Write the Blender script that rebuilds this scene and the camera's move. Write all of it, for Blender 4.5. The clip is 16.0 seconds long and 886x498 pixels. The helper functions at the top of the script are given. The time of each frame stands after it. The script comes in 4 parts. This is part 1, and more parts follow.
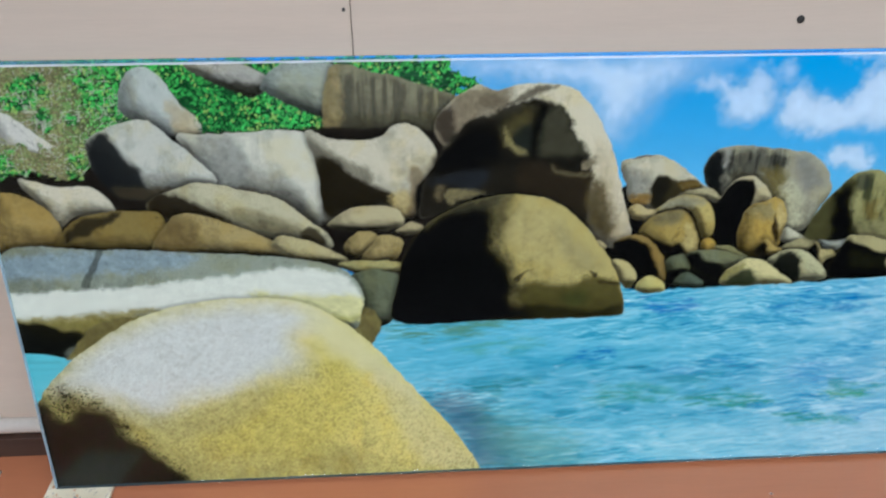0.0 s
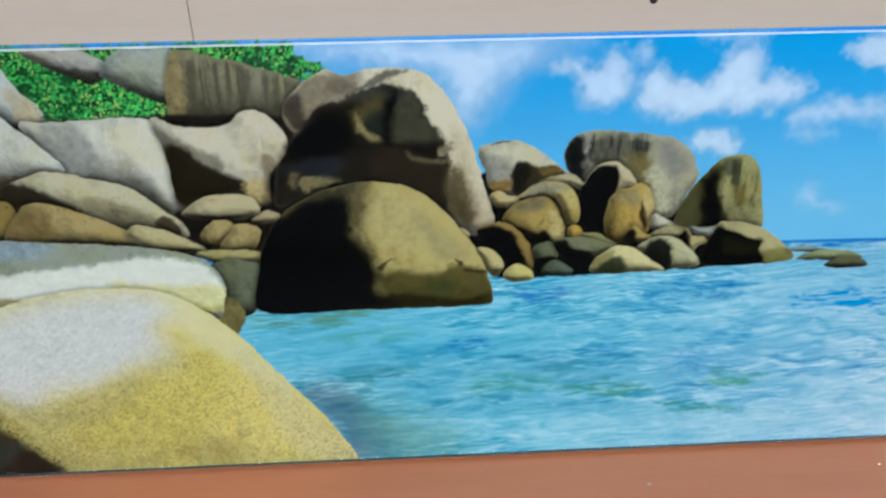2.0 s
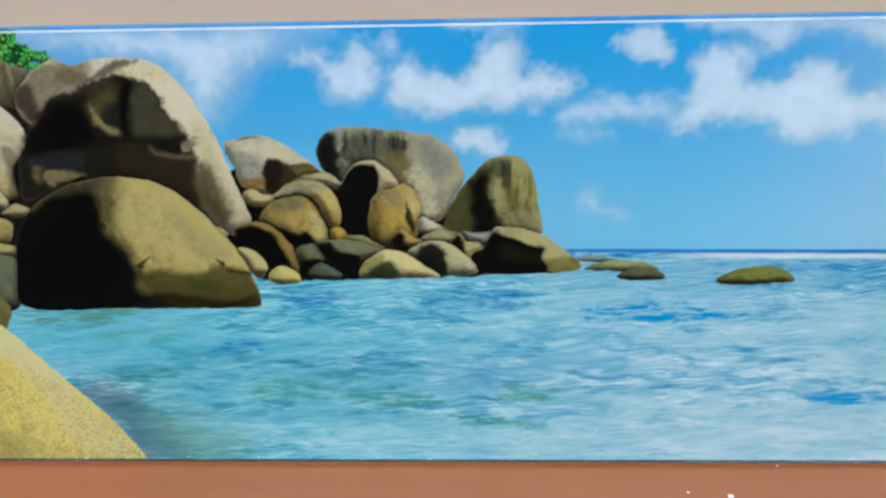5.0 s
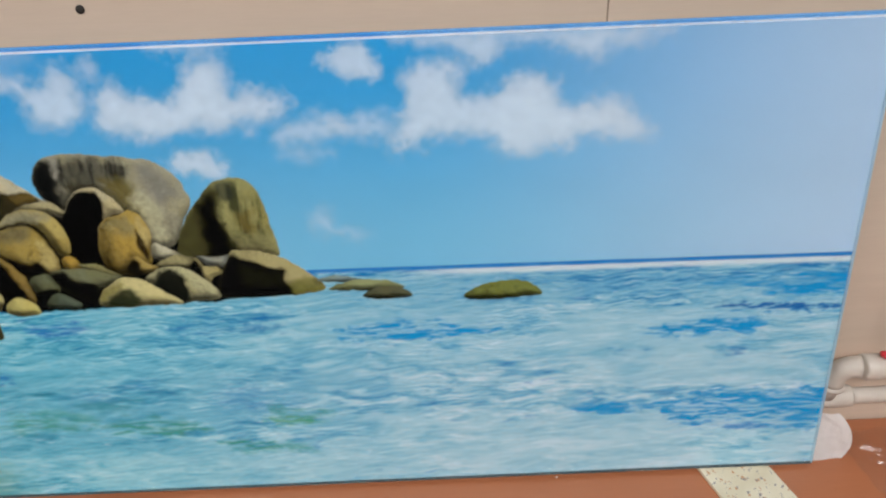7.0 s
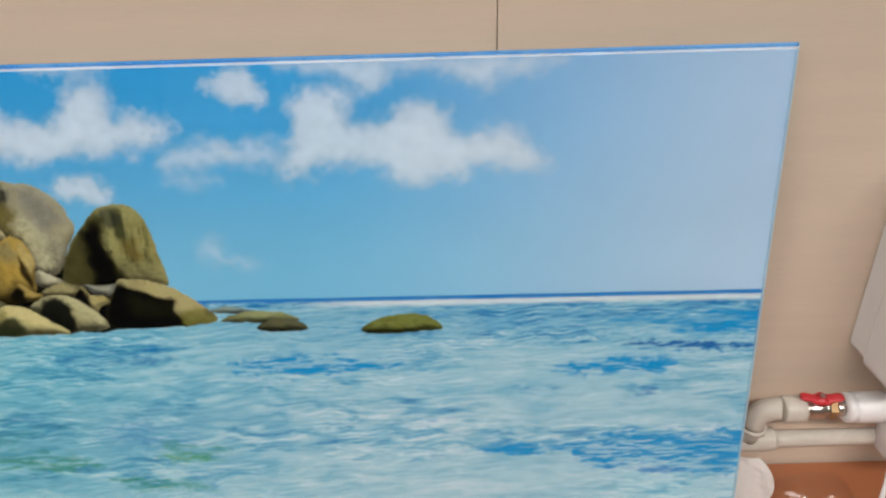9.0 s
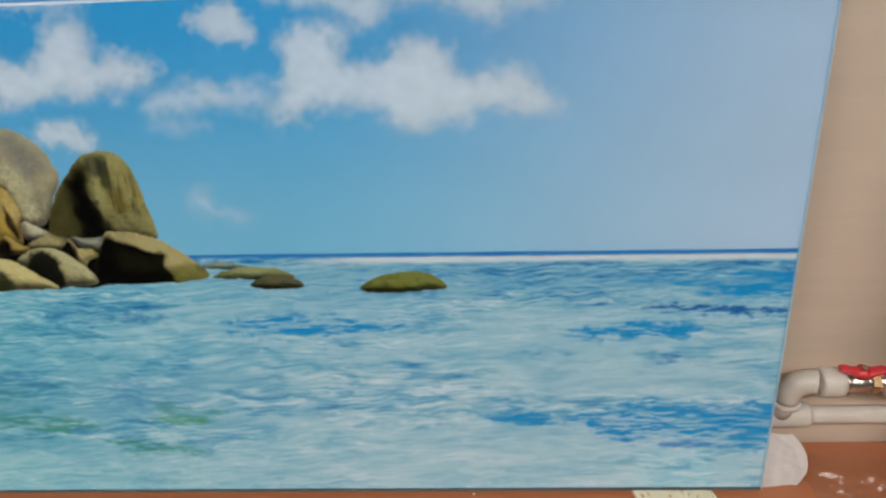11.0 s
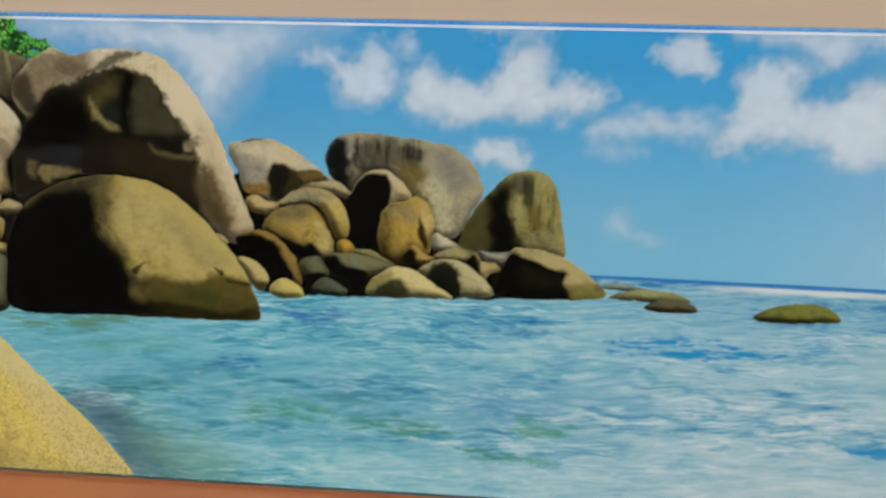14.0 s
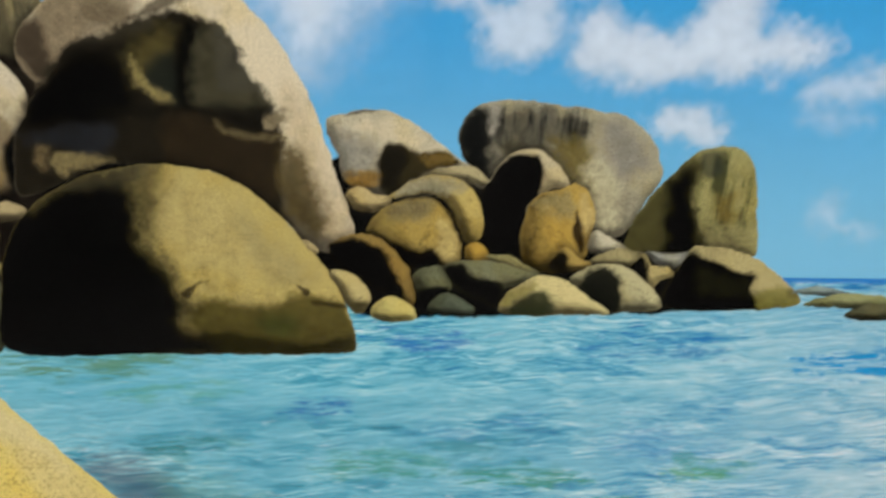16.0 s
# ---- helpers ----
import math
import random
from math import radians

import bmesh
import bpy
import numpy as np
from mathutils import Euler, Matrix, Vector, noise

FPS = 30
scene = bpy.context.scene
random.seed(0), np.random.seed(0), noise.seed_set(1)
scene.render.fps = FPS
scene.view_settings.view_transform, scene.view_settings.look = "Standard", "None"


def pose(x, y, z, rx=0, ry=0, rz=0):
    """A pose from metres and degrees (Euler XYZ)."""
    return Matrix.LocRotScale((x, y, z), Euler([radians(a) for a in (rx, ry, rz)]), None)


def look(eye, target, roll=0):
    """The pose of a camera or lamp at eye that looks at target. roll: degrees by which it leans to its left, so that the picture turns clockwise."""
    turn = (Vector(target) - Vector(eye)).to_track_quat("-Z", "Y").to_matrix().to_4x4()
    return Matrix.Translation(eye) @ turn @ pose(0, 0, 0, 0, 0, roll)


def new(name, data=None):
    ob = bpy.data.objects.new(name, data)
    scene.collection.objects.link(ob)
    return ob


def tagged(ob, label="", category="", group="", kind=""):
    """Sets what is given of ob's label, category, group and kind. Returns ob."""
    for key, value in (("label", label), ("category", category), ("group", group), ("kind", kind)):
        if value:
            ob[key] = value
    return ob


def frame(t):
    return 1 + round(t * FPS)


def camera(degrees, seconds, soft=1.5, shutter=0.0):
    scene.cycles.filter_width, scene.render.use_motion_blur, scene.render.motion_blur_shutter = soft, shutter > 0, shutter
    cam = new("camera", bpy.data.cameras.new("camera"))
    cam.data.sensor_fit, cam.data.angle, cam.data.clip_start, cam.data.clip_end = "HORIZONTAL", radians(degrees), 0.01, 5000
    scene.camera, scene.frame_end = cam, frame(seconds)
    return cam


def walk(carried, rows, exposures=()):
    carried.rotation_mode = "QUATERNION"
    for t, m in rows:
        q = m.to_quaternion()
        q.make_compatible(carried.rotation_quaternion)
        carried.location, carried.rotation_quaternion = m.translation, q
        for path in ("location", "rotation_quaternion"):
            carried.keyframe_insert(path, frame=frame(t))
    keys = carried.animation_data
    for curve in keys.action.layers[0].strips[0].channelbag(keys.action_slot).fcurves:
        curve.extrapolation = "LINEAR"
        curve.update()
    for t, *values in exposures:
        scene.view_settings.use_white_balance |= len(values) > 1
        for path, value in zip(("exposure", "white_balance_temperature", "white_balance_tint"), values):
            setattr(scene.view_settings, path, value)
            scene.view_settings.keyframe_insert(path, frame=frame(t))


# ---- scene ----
cam = camera(65.42, 16.0, soft=2.1)
# seconds, eye in metres, turn in degrees
PATH = [
    (0.0, 0.5223, -0.7584, 1.5327, 62.26, 0.15, -3.18),
    (0.5, 0.5710, -0.7527, 1.5324, 62.23, 0.60, -2.21),
    (1.0, 0.6276, -0.7501, 1.5338, 62.12, 0.12, -2.09),
    (1.5, 0.6758, -0.7584, 1.5331, 61.56, 0.38, -1.57),
    (2.0, 0.7138, -0.7552, 1.5252, 61.25, 0.66, -2.86),
    (2.5, 0.7565, -0.7354, 1.5117, 62.09, -0.31, -4.60),
    (3.0, 0.8190, -0.7078, 1.5025, 60.35, -0.60, -3.94),
    (3.2, 0.8505, -0.6998, 1.5042, 59.46, -0.61, -3.01),
    (5.3, 1.1351, -0.7027, 1.5168, 60.10, 1.31, 1.40),
    (5.5, 1.1771, -0.7011, 1.5134, 60.47, 1.36, 0.87),
    (6.0, 1.2621, -0.6812, 1.5134, 60.03, 2.80, -0.35),
    (6.5, 1.3195, -0.6762, 1.5269, 60.49, 2.64, 1.19),
    (7.0, 1.3732, -0.6753, 1.5220, 59.77, 2.14, -1.23),
    (7.5, 1.4250, -0.6822, 1.5156, 60.68, 0.70, -2.50),
    (8.0, 1.4515, -0.6719, 1.5151, 61.76, 0.86, -1.24),
    (8.2, 1.4624, -0.6680, 1.5179, 62.04, 0.62, -1.48),
    (10.3, 1.5245, -0.6334, 1.4733, 63.47, 2.58, 1.13),
    (10.5, 1.5275, -0.6290, 1.4703, 64.73, 2.20, 1.68),
    (11.0, 1.5272, -0.6187, 1.4504, 61.01, 2.35, 1.81),
    (11.5, 1.5054, -0.6495, 1.4591, 62.22, 2.30, 4.58),
    (12.0, 1.4297, -0.6626, 1.4666, 61.53, 0.55, 6.72),
    (12.5, 1.3262, -0.6626, 1.4711, 60.81, 1.07, 5.47),
    (13.0, 1.2311, -0.6496, 1.4806, 59.12, 0.70, 5.85),
    (13.5, 1.1556, -0.6518, 1.4826, 59.99, 0.45, 4.32),
    (14.0, 1.0855, -0.6476, 1.4871, 61.34, -0.32, 4.19),
    (14.5, 0.9955, -0.5996, 1.4683, 61.59, 0.30, 4.51),
    (15.0, 0.9316, -0.5684, 1.4377, 59.02, -0.41, 2.50),
    (15.5, 0.8946, -0.5449, 1.4153, 60.61, 0.32, 2.78),
    (16.0, 0.8694, -0.4881, 1.3991, 61.41, -1.48, -1.81),
]
EXPOSURES = [
    (0.0, 0.0, 5500, 9), (3.0, 0.05, 5700, 8), (5.5, -0.06, 6100, 10), (6.5, -0.18, 6400, 14), (8.0, -0.14, 6700, 13), (11.0, -0.36, 6800, 12),
    (12.5, -0.42, 6850, 14), (13.0, -0.34, 7050, 15), (13.5, -0.18, 7100, 15), (14.5, -0.26, 7050, 14), (15.0, -0.04, 7100, 17), (16.0, -0.02, 6900, 15),
]
walk(cam, [(t, pose(x, y, z, rx, ry, rz)) for t, x, y, z, rx, ry, rz in PATH], EXPOSURES)

TABLE = 0.754            # height of the table top
REST = 0.760             # height at which the glass stands on its pads
TILT = 7.5               # degrees by which the glass leans back
LENGTH, HEIGHT = 1.874, 0.600
WALL = 0.086             # front of the wall boards


# ---- light ----
world = bpy.data.worlds.new("room_air")
scene.world = world
world.use_nodes = True
world.node_tree.nodes["Background"].inputs[0].default_value = (0.9, 0.95, 1.0, 1)
world.node_tree.nodes["Background"].inputs[1].default_value = 0.0


def area_lamp(name, m, size_x, size_y, power, colour):
    data = bpy.data.lights.new(name, "AREA")
    data.shape, data.size, data.size_y, data.energy, data.color = "RECTANGLE", size_x, size_y, power, colour
    ob = new(name, data)
    ob.matrix_world = m
    return ob


LAMP_SPOTS = [(-0.75, -1.7), (0.45, -1.7), (1.65, -1.7), (2.85, -1.7)]
for lx, ly in LAMP_SPOTS:
    area_lamp("tube_light", pose(lx, ly, 2.50, 0, 0, 0), 1.19, 0.22, 28, (1.0, 0.985, 0.96))
# daylight in the window opening behind
area_lamp("window_daylight", look((0.2, -4.52, 1.75), (0.9, 0.0, 1.1)), 1.5, 1.2, 1.6, (0.86, 0.93, 1.0))


# ---- materials ----
def material(name, build):
    m = bpy.data.materials.new(name)
    m.use_nodes = True
    nt = m.node_tree
    build(nt, nt.nodes["Principled BSDF"])
    return m


def node(nt, kind, **values):
    n = nt.nodes.new(kind)
    for key, value in values.items():
        n.inputs[key.replace("_", " ")].default_value = value
    return n


def ramp(nt, source, stops):
    n = nt.nodes.new("ShaderNodeValToRGB")
    while len(n.color_ramp.elements) < len(stops):
        n.color_ramp.elements.new(0.5)
    for e, (at, c) in zip(n.color_ramp.elements, stops):
        e.position, e.color = at, (*c, 1)
    nt.links.new(source, n.inputs[0])
    return n.outputs[0]


def mixed(nt, a, b, amount, how="MIX"):
    n = nt.nodes.new("ShaderNodeMix")
    n.data_type, n.blend_type = "RGBA", how
    for socket, value in ((n.inputs[0], amount), (n.inputs[6], a), (n.inputs[7], b)):
        if isinstance(value, (int, float)):
            socket.default_value = value
        elif isinstance(value, tuple):
            socket.default_value = (*value, 1)
        else:
            nt.links.new(value, socket)
    return n.outputs[2]


def stretched(nt, sx, sy, sz):
    tc = nt.nodes.new("ShaderNodeTexCoord")
    mp = nt.nodes.new("ShaderNodeMapping")
    mp.inputs["Scale"].default_value = (sx, sy, sz)
    nt.links.new(tc.outputs["Object"], mp.inputs["Vector"])
    return mp.outputs[0]


def noise_of(nt, vector, scale, detail=4.0, rough=0.55):
    n = node(nt, "ShaderNodeTexNoise", Scale=scale, Detail=detail, Roughness=rough)
    nt.links.new(vector, n.inputs["Vector"])
    return n.outputs["Fac"]


def bumped(nt, bsdf, height, strength, distance=0.001):
    b = node(nt, "ShaderNodeBump", Strength=strength, Distance=distance)
    nt.links.new(height, b.inputs["Height"])
    nt.links.new(b.outputs[0], bsdf.inputs["Normal"])


def surface(name, dark, light, stretch=(1, 1, 1), scale=8.0, fine=120.0, rough=0.5, bump=0.15, metal=0.0, coat=0.0):
    """A surface that varies between two colours at two scales."""
    def build(nt, bsdf):
        v = stretched(nt, *stretch)
        big, small = noise_of(nt, v, scale), noise_of(nt, v, fine, 3.0)
        mid = tuple((a + b) / 2 for a, b in zip(dark, light))
        broad = ramp(nt, big, [(0.3, dark), (0.7, light)])
        grain = ramp(nt, small, [(0.3, dark), (0.7, light)])
        nt.links.new(mixed(nt, mixed(nt, broad, grain, 0.4), mid, 0.25), bsdf.inputs["Base Color"])
        bsdf.inputs["Roughness"].default_value = rough
        bsdf.inputs["Metallic"].default_value = metal
        bsdf.inputs["Coat Weight"].default_value = coat
        bumped(nt, bsdf, small, bump)
    return material(name, build)


def ink(name, grain_stretch, grain_scale, low, high):
    """Printed ink: the picture's own colours, with a fine grain."""
    def build(nt, bsdf):
        a = nt.nodes.new("ShaderNodeAttribute")
        a.attribute_name = "ink"
        g = noise_of(nt, stretched(nt, *grain_stretch), grain_scale, 3.0, 0.7)
        shade = ramp(nt, g, [(0.3, (low,) * 3), (0.7, (high,) * 3)])
        nt.links.new(mixed(nt, a.outputs["Color"], shade, 1.0, "MULTIPLY"), bsdf.inputs["Base Color"])
        bsdf.inputs["Roughness"].default_value = 0.6
        bsdf.inputs["Specular IOR Level"].default_value = 0.0
    return material(name, build)


def glass_build(nt, bsdf):
    """Clear sheet: light passes straight, gloss by Fresnel."""
    out = nt.nodes["Material Output"]
    clear = node(nt, "ShaderNodeBsdfTransparent", Color=(0.955, 0.985, 0.98, 1))
    gloss = node(nt, "ShaderNodeBsdfGlossy", Color=(1, 1, 1, 1), Roughness=0.05)
    facing = nt.nodes.new("ShaderNodeLayerWeight")
    power = nt.nodes.new("ShaderNodeMath")
    power.operation = "POWER"
    power.inputs[1].default_value = 5.0
    nt.links.new(facing.outputs["Facing"], power.inputs[0])
    fres = nt.nodes.new("ShaderNodeMath")
    fres.operation = "MULTIPLY_ADD"
    fres.inputs[1].default_value, fres.inputs[2].default_value = 0.96, 0.022
    nt.links.new(power.outputs[0], fres.inputs[0])
    mix = nt.nodes.new("ShaderNodeMixShader")
    nt.links.new(fres.outputs[0], mix.inputs[0])
    nt.links.new(clear.outputs[0], mix.inputs[1])
    nt.links.new(gloss.outputs[0], mix.inputs[2])
    nt.links.new(mix.outputs[0], out.inputs["Surface"])
    nt.nodes.remove(bsdf)


def film_build(nt, bsdf):
    """Thin clear film: mostly see-through, with soft glints."""
    clear = node(nt, "ShaderNodeBsdfTransparent", Color=(0.985, 0.98, 0.97, 1))
    gloss = node(nt, "ShaderNodeBsdfGlossy", Color=(1, 1, 1, 1), Roughness=0.32)
    mix = nt.nodes.new("ShaderNodeMixShader")
    mix.inputs[0].default_value = 0.09
    nt.links.new(clear.outputs[0], mix.inputs[1])
    nt.links.new(gloss.outputs[0], mix.inputs[2])
    nt.links.new(mix.outputs[0], nt.nodes["Material Output"].inputs["Surface"])
    nt.nodes.remove(bsdf)


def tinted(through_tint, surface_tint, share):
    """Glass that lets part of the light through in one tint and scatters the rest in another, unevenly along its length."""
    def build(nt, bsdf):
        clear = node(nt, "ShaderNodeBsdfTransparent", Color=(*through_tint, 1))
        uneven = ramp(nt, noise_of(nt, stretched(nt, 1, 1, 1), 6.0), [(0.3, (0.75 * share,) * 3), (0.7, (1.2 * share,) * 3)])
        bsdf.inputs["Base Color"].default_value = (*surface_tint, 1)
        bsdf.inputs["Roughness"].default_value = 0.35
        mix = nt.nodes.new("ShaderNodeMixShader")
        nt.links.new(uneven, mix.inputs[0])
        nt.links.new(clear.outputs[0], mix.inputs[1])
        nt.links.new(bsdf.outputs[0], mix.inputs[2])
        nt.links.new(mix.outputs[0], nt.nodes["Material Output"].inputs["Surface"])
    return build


def terrazzo_build(nt, bsdf):
    v = stretched(nt, 1, 1, 1)
    dark_chips = ramp(nt, noise_of(nt, v, 150.0, 2.0), [(0.635, (0, 0, 0)), (0.66, (1, 1, 1))])
    tan_chips = ramp(nt, noise_of(nt, stretched(nt, 1.1, 0.9, 1), 120.0, 2.0), [(0.64, (0, 0, 0)), (0.67, (1, 1, 1))])
    base = ramp(nt, noise_of(nt, v, 18.0), [(0.3, (0.60, 0.53, 0.36)), (0.7, (0.74, 0.68, 0.52))])
    tone = ramp(nt, noise_of(nt, v, 300.0), [(0.35, (0.12, 0.10, 0.10)), (0.65, (0.30, 0.27, 0.25))])
    nt.links.new(mixed(nt, mixed(nt, base, (0.50, 0.27, 0.13), tan_chips), tone, dark_chips), bsdf.inputs["Base Color"])
    bsdf.inputs["Roughness"].default_value = 0.45


MAT_ROCK = ink("printed_rock_ink", (1, 1, 1), 420.0, 0.82, 1.16)
MAT_SEA = ink("printed_sea_ink", (0.35, 1, 2.6), 190.0, 0.90, 1.08)
MAT_SKY = ink("printed_sky_ink", (1, 1, 1), 90.0, 0.97, 1.03)
MAT_LEAF = ink("printed_leaf_ink", (1, 1, 1), 330.0, 0.66, 1.32)
MAT_GLASS = material("clear_glass", glass_build)
MAT_TOP_EDGE = material("deep_blue_glass_edge", tinted((0.52, 0.76, 0.93), (0.16, 0.44, 0.66), 0.16))
# highlight along the arris, put in as a whitish tint
MAT_GLINT = material("painted_white_glint", tinted((0.97, 0.99, 1.0), (0.93, 0.96, 0.99), 0.32))
MAT_EDGE = surface("polished_glass_edge", (0.48, 0.62, 0.72), (0.60, 0.74, 0.84), scale=3.0, rough=0.12, bump=0.02, coat=0.5)
# the edge glass again, darkened for the shade under the sheet
MAT_SHADED_EDGE = surface("shaded_glass_edge", (0.035, 0.05, 0.055), (0.07, 0.09, 0.10), rough=0.2)
MAT_FILM = material("clear_plastic_film", film_build)
MAT_PAD = material("speckled_cream_laminate", terrazzo_build)
MAT_BACKING = surface("white_print_backing", (0.70, 0.70, 0.70), (0.78, 0.78, 0.78))
MAT_BOARD = surface("pale_grained_wall_board", (0.545, 0.448, 0.355), (0.62, 0.510, 0.405), (0.5, 1, 9), 5.0, 60.0, 0.55, 0.08)
MAT_TABLE = surface("red_brown_laminate", (0.37, 0.135, 0.060), (0.44, 0.165, 0.075), (0.4, 6, 1), 6.0, 70.0, 0.42, 0.06)
MAT_TABLE_EDGE = surface("table_edge_band", (0.26, 0.11, 0.07), (0.32, 0.14, 0.09))
MAT_SHADE_STRIP = surface("shade_strip_brown", (0.030, 0.016, 0.011), (0.065, 0.034, 0.022), (0.3, 1, 6), 12.0, 90.0, 0.6, 0.2)
MAT_PLASTER = surface("grey_plaster", (0.11, 0.105, 0.10), (0.15, 0.145, 0.14), scale=3.0, rough=0.8)
MAT_FLOOR = surface("grey_floor", (0.06, 0.055, 0.05), (0.09, 0.085, 0.08), scale=4.0, rough=0.6)
MAT_PIPE = surface("white_pipe_plastic", (0.50, 0.46, 0.40), (0.62, 0.58, 0.52), scale=20.0, rough=0.38, bump=0.05)
MAT_CASE = surface("white_case_plastic", (0.74, 0.74, 0.75), (0.80, 0.80, 0.81), scale=12.0, rough=0.35, bump=0.03)
MAT_PAPER = surface("white_paper", (0.91, 0.90, 0.89), (0.94, 0.93, 0.92), scale=25.0, fine=300.0, rough=0.85, bump=0.08)
MAT_NICKEL = surface("nickel_plated_brass", (0.55, 0.50, 0.44), (0.72, 0.69, 0.64), scale=40.0, rough=0.28, metal=1.0)
MAT_RUST = surface("stained_brass", (0.34, 0.20, 0.09), (0.58, 0.40, 0.22), scale=60.0, rough=0.5, metal=0.7)
MAT_RED = surface("red_painted_metal", (0.50, 0.02, 0.03), (0.62, 0.035, 0.045), scale=50.0, rough=0.35, coat=0.3)
MAT_DARK = surface("dark_steel", (0.03, 0.028, 0.026), (0.06, 0.055, 0.05), scale=80.0, rough=0.5, metal=0.6)


def lamp_build(nt, bsdf):
    bsdf.inputs["Base Color"].default_value = (0.9, 0.9, 0.88, 1)
    bsdf.inputs["Emission Color"].default_value = (1.0, 0.96, 0.90, 1)
    bsdf.inputs["Emission Strength"].default_value = 6.0


MAT_DIFFUSER = material("lamp_diffuser", lamp_build)


# ---- mesh helpers ----
def part(name, bm, mat, parent=None, label="", smooth=False):
    me = bpy.data.meshes.new(name)
    bm.normal_update()
    bm.to_mesh(me)
    bm.free()
    me.materials.append(mat)
    if smooth:
        for p in me.polygons:
            p.use_smooth = True
    ob = new(name, me)
    if parent is not None:
        ob.parent = parent
    return tagged(ob, label)


def box(x0, x1, y0, y1, z0, z1, bevel=0.0, segments=2):
    bm = bmesh.new()
    bmesh.ops.create_cube(bm, size=1.0)
    bmesh.ops.transform(bm, matrix=Matrix.LocRotScale(((x0 + x1) / 2, (y0 + y1) / 2, (z0 + z1) / 2), None, (x1 - x0, y1 - y0, z1 - z0)), verts=bm.verts)
    if bevel:
        bmesh.ops.bevel(bm, geom=bm.edges[:], offset=bevel, segments=segments, affect="EDGES", profile=0.6)
    return bm


def thing(name, m, label, category, group="", kind=""):
    ob = new(name)
    ob.matrix_world = m
    return tagged(ob, label, category, group, kind)


def sweep(points, radius, sides=16, bm=None, cap=True, along=None):
    """A round bar along a line of points; radius may be one number or one for each point."""
    bm = bm or bmesh.new()
    pts = [Vector(p) for p in points]
    radii = radius if isinstance(radius, (list, tuple)) else [radius] * len(pts)
    rings, side = [], None
    for i, p in enumerate(pts):
        d = along or (pts[min(i + 1, len(pts) - 1)] - pts[max(i - 1, 0)]).normalized()
        if side is None:
            side = d.orthogonal().normalized()
        side = (side - d * side.dot(d)).normalized()
        other = d.cross(side)
        rings.append([bm.verts.new(p + (side * math.cos(a) + other * math.sin(a)) * radii[i]) for a in (2 * math.pi * k / sides for k in range(sides))])
    for a, b in zip(rings, rings[1:]):
        for k in range(sides):
            bm.faces.new((a[k], a[(k + 1) % sides], b[(k + 1) % sides], b[k]))
    if cap:
        bm.faces.new(rings[0][::-1])
        bm.faces.new(rings[-1])
    return bm


def lathe_x(profile, sides=24, bm=None):
    """A turned body along x: rows of (x, radius)."""
    return sweep([(x, 0, 0) for x, r in profile], [r for x, r in profile], sides, bm, True, Vector((1, 0, 0)))


# ---- the room ----
ROOM_X0, ROOM_X1, ROOM_Y0, CEIL = -1.6, 3.9, -4.6, 2.6
tagged(part("floor", box(ROOM_X0, ROOM_X1, ROOM_Y0, WALL + 0.1, -0.1, 0.0), MAT_FLOOR), "grey workshop floor", "floor", kind="structure")
tagged(part("ceiling", box(ROOM_X0, ROOM_X1, ROOM_Y0, WALL + 0.1, CEIL, CEIL + 0.1), MAT_PLASTER), "grey plastered ceiling", "ceiling", kind="structure")
tagged(part("wall_west", box(ROOM_X0 - 0.1, ROOM_X0, ROOM_Y0, WALL + 0.1, 0, CEIL), MAT_PLASTER), "grey plastered side wall", "wall", kind="structure")
tagged(part("wall_east", box(ROOM_X1, ROOM_X1 + 0.1, ROOM_Y0, WALL + 0.1, 0, CEIL), MAT_PLASTER), "grey plastered side wall", "wall", kind="structure")
# the wall behind the camera, with its window opening
wall_south = new("wall_south")
tagged(wall_south, "grey plastered wall with a window opening", "wall", kind="structure")
WX0, WX1, WZ0, WZ1 = -0.7, 1.1, 1.1, 2.4
for x0, x1, z0, z1 in ((ROOM_X0, WX0, 0, CEIL), (WX1, ROOM_X1, 0, CEIL), (WX0, WX1, 0, WZ0), (WX0, WX1, WZ1, CEIL)):
    part("wall_section", box(x0, x1, ROOM_Y0 - 0.1, ROOM_Y0, z0, z1), MAT_PLASTER, wall_south)

# the wall in front: boards with narrow seams over a dark batten ground
wall_north = part("wall_north", box(ROOM_X0, ROOM_X1, WALL + 0.012, WALL + 0.1, 0, CEIL), MAT_DARK)
tagged(wall_north, "wall faced with pale grained boards and narrow seams", "wall", kind="structure")
SEAMS = [ROOM_X0, -0.640, 0.461, 1.560, 2.660, ROOM_X1]
for x0, x1 in zip(SEAMS, SEAMS[1:]):
    part("wall_board", box(x0 + 0.0005, x1 - 0.0005, WALL, WALL + 0.0115, 0.0, CEIL - 0.002, 0.0006, 1), MAT_BOARD, wall_north)

for lx, ly in LAMP_SPOTS:
    lamp = thing("ceiling_light", pose(lx, ly, CEIL), "white ceiling light with a long diffuser", "lamp", "ceiling lights")
    part("housing", box(-0.598, 0.598, -0.14, 0.14, -0.05, -0.001, 0.006), MAT_CASE, lamp)
    part("diffuser", box(-0.596, 0.596, -0.12, 0.12, -0.075, -0.051, 0.008), MAT_DIFFUSER, lamp)

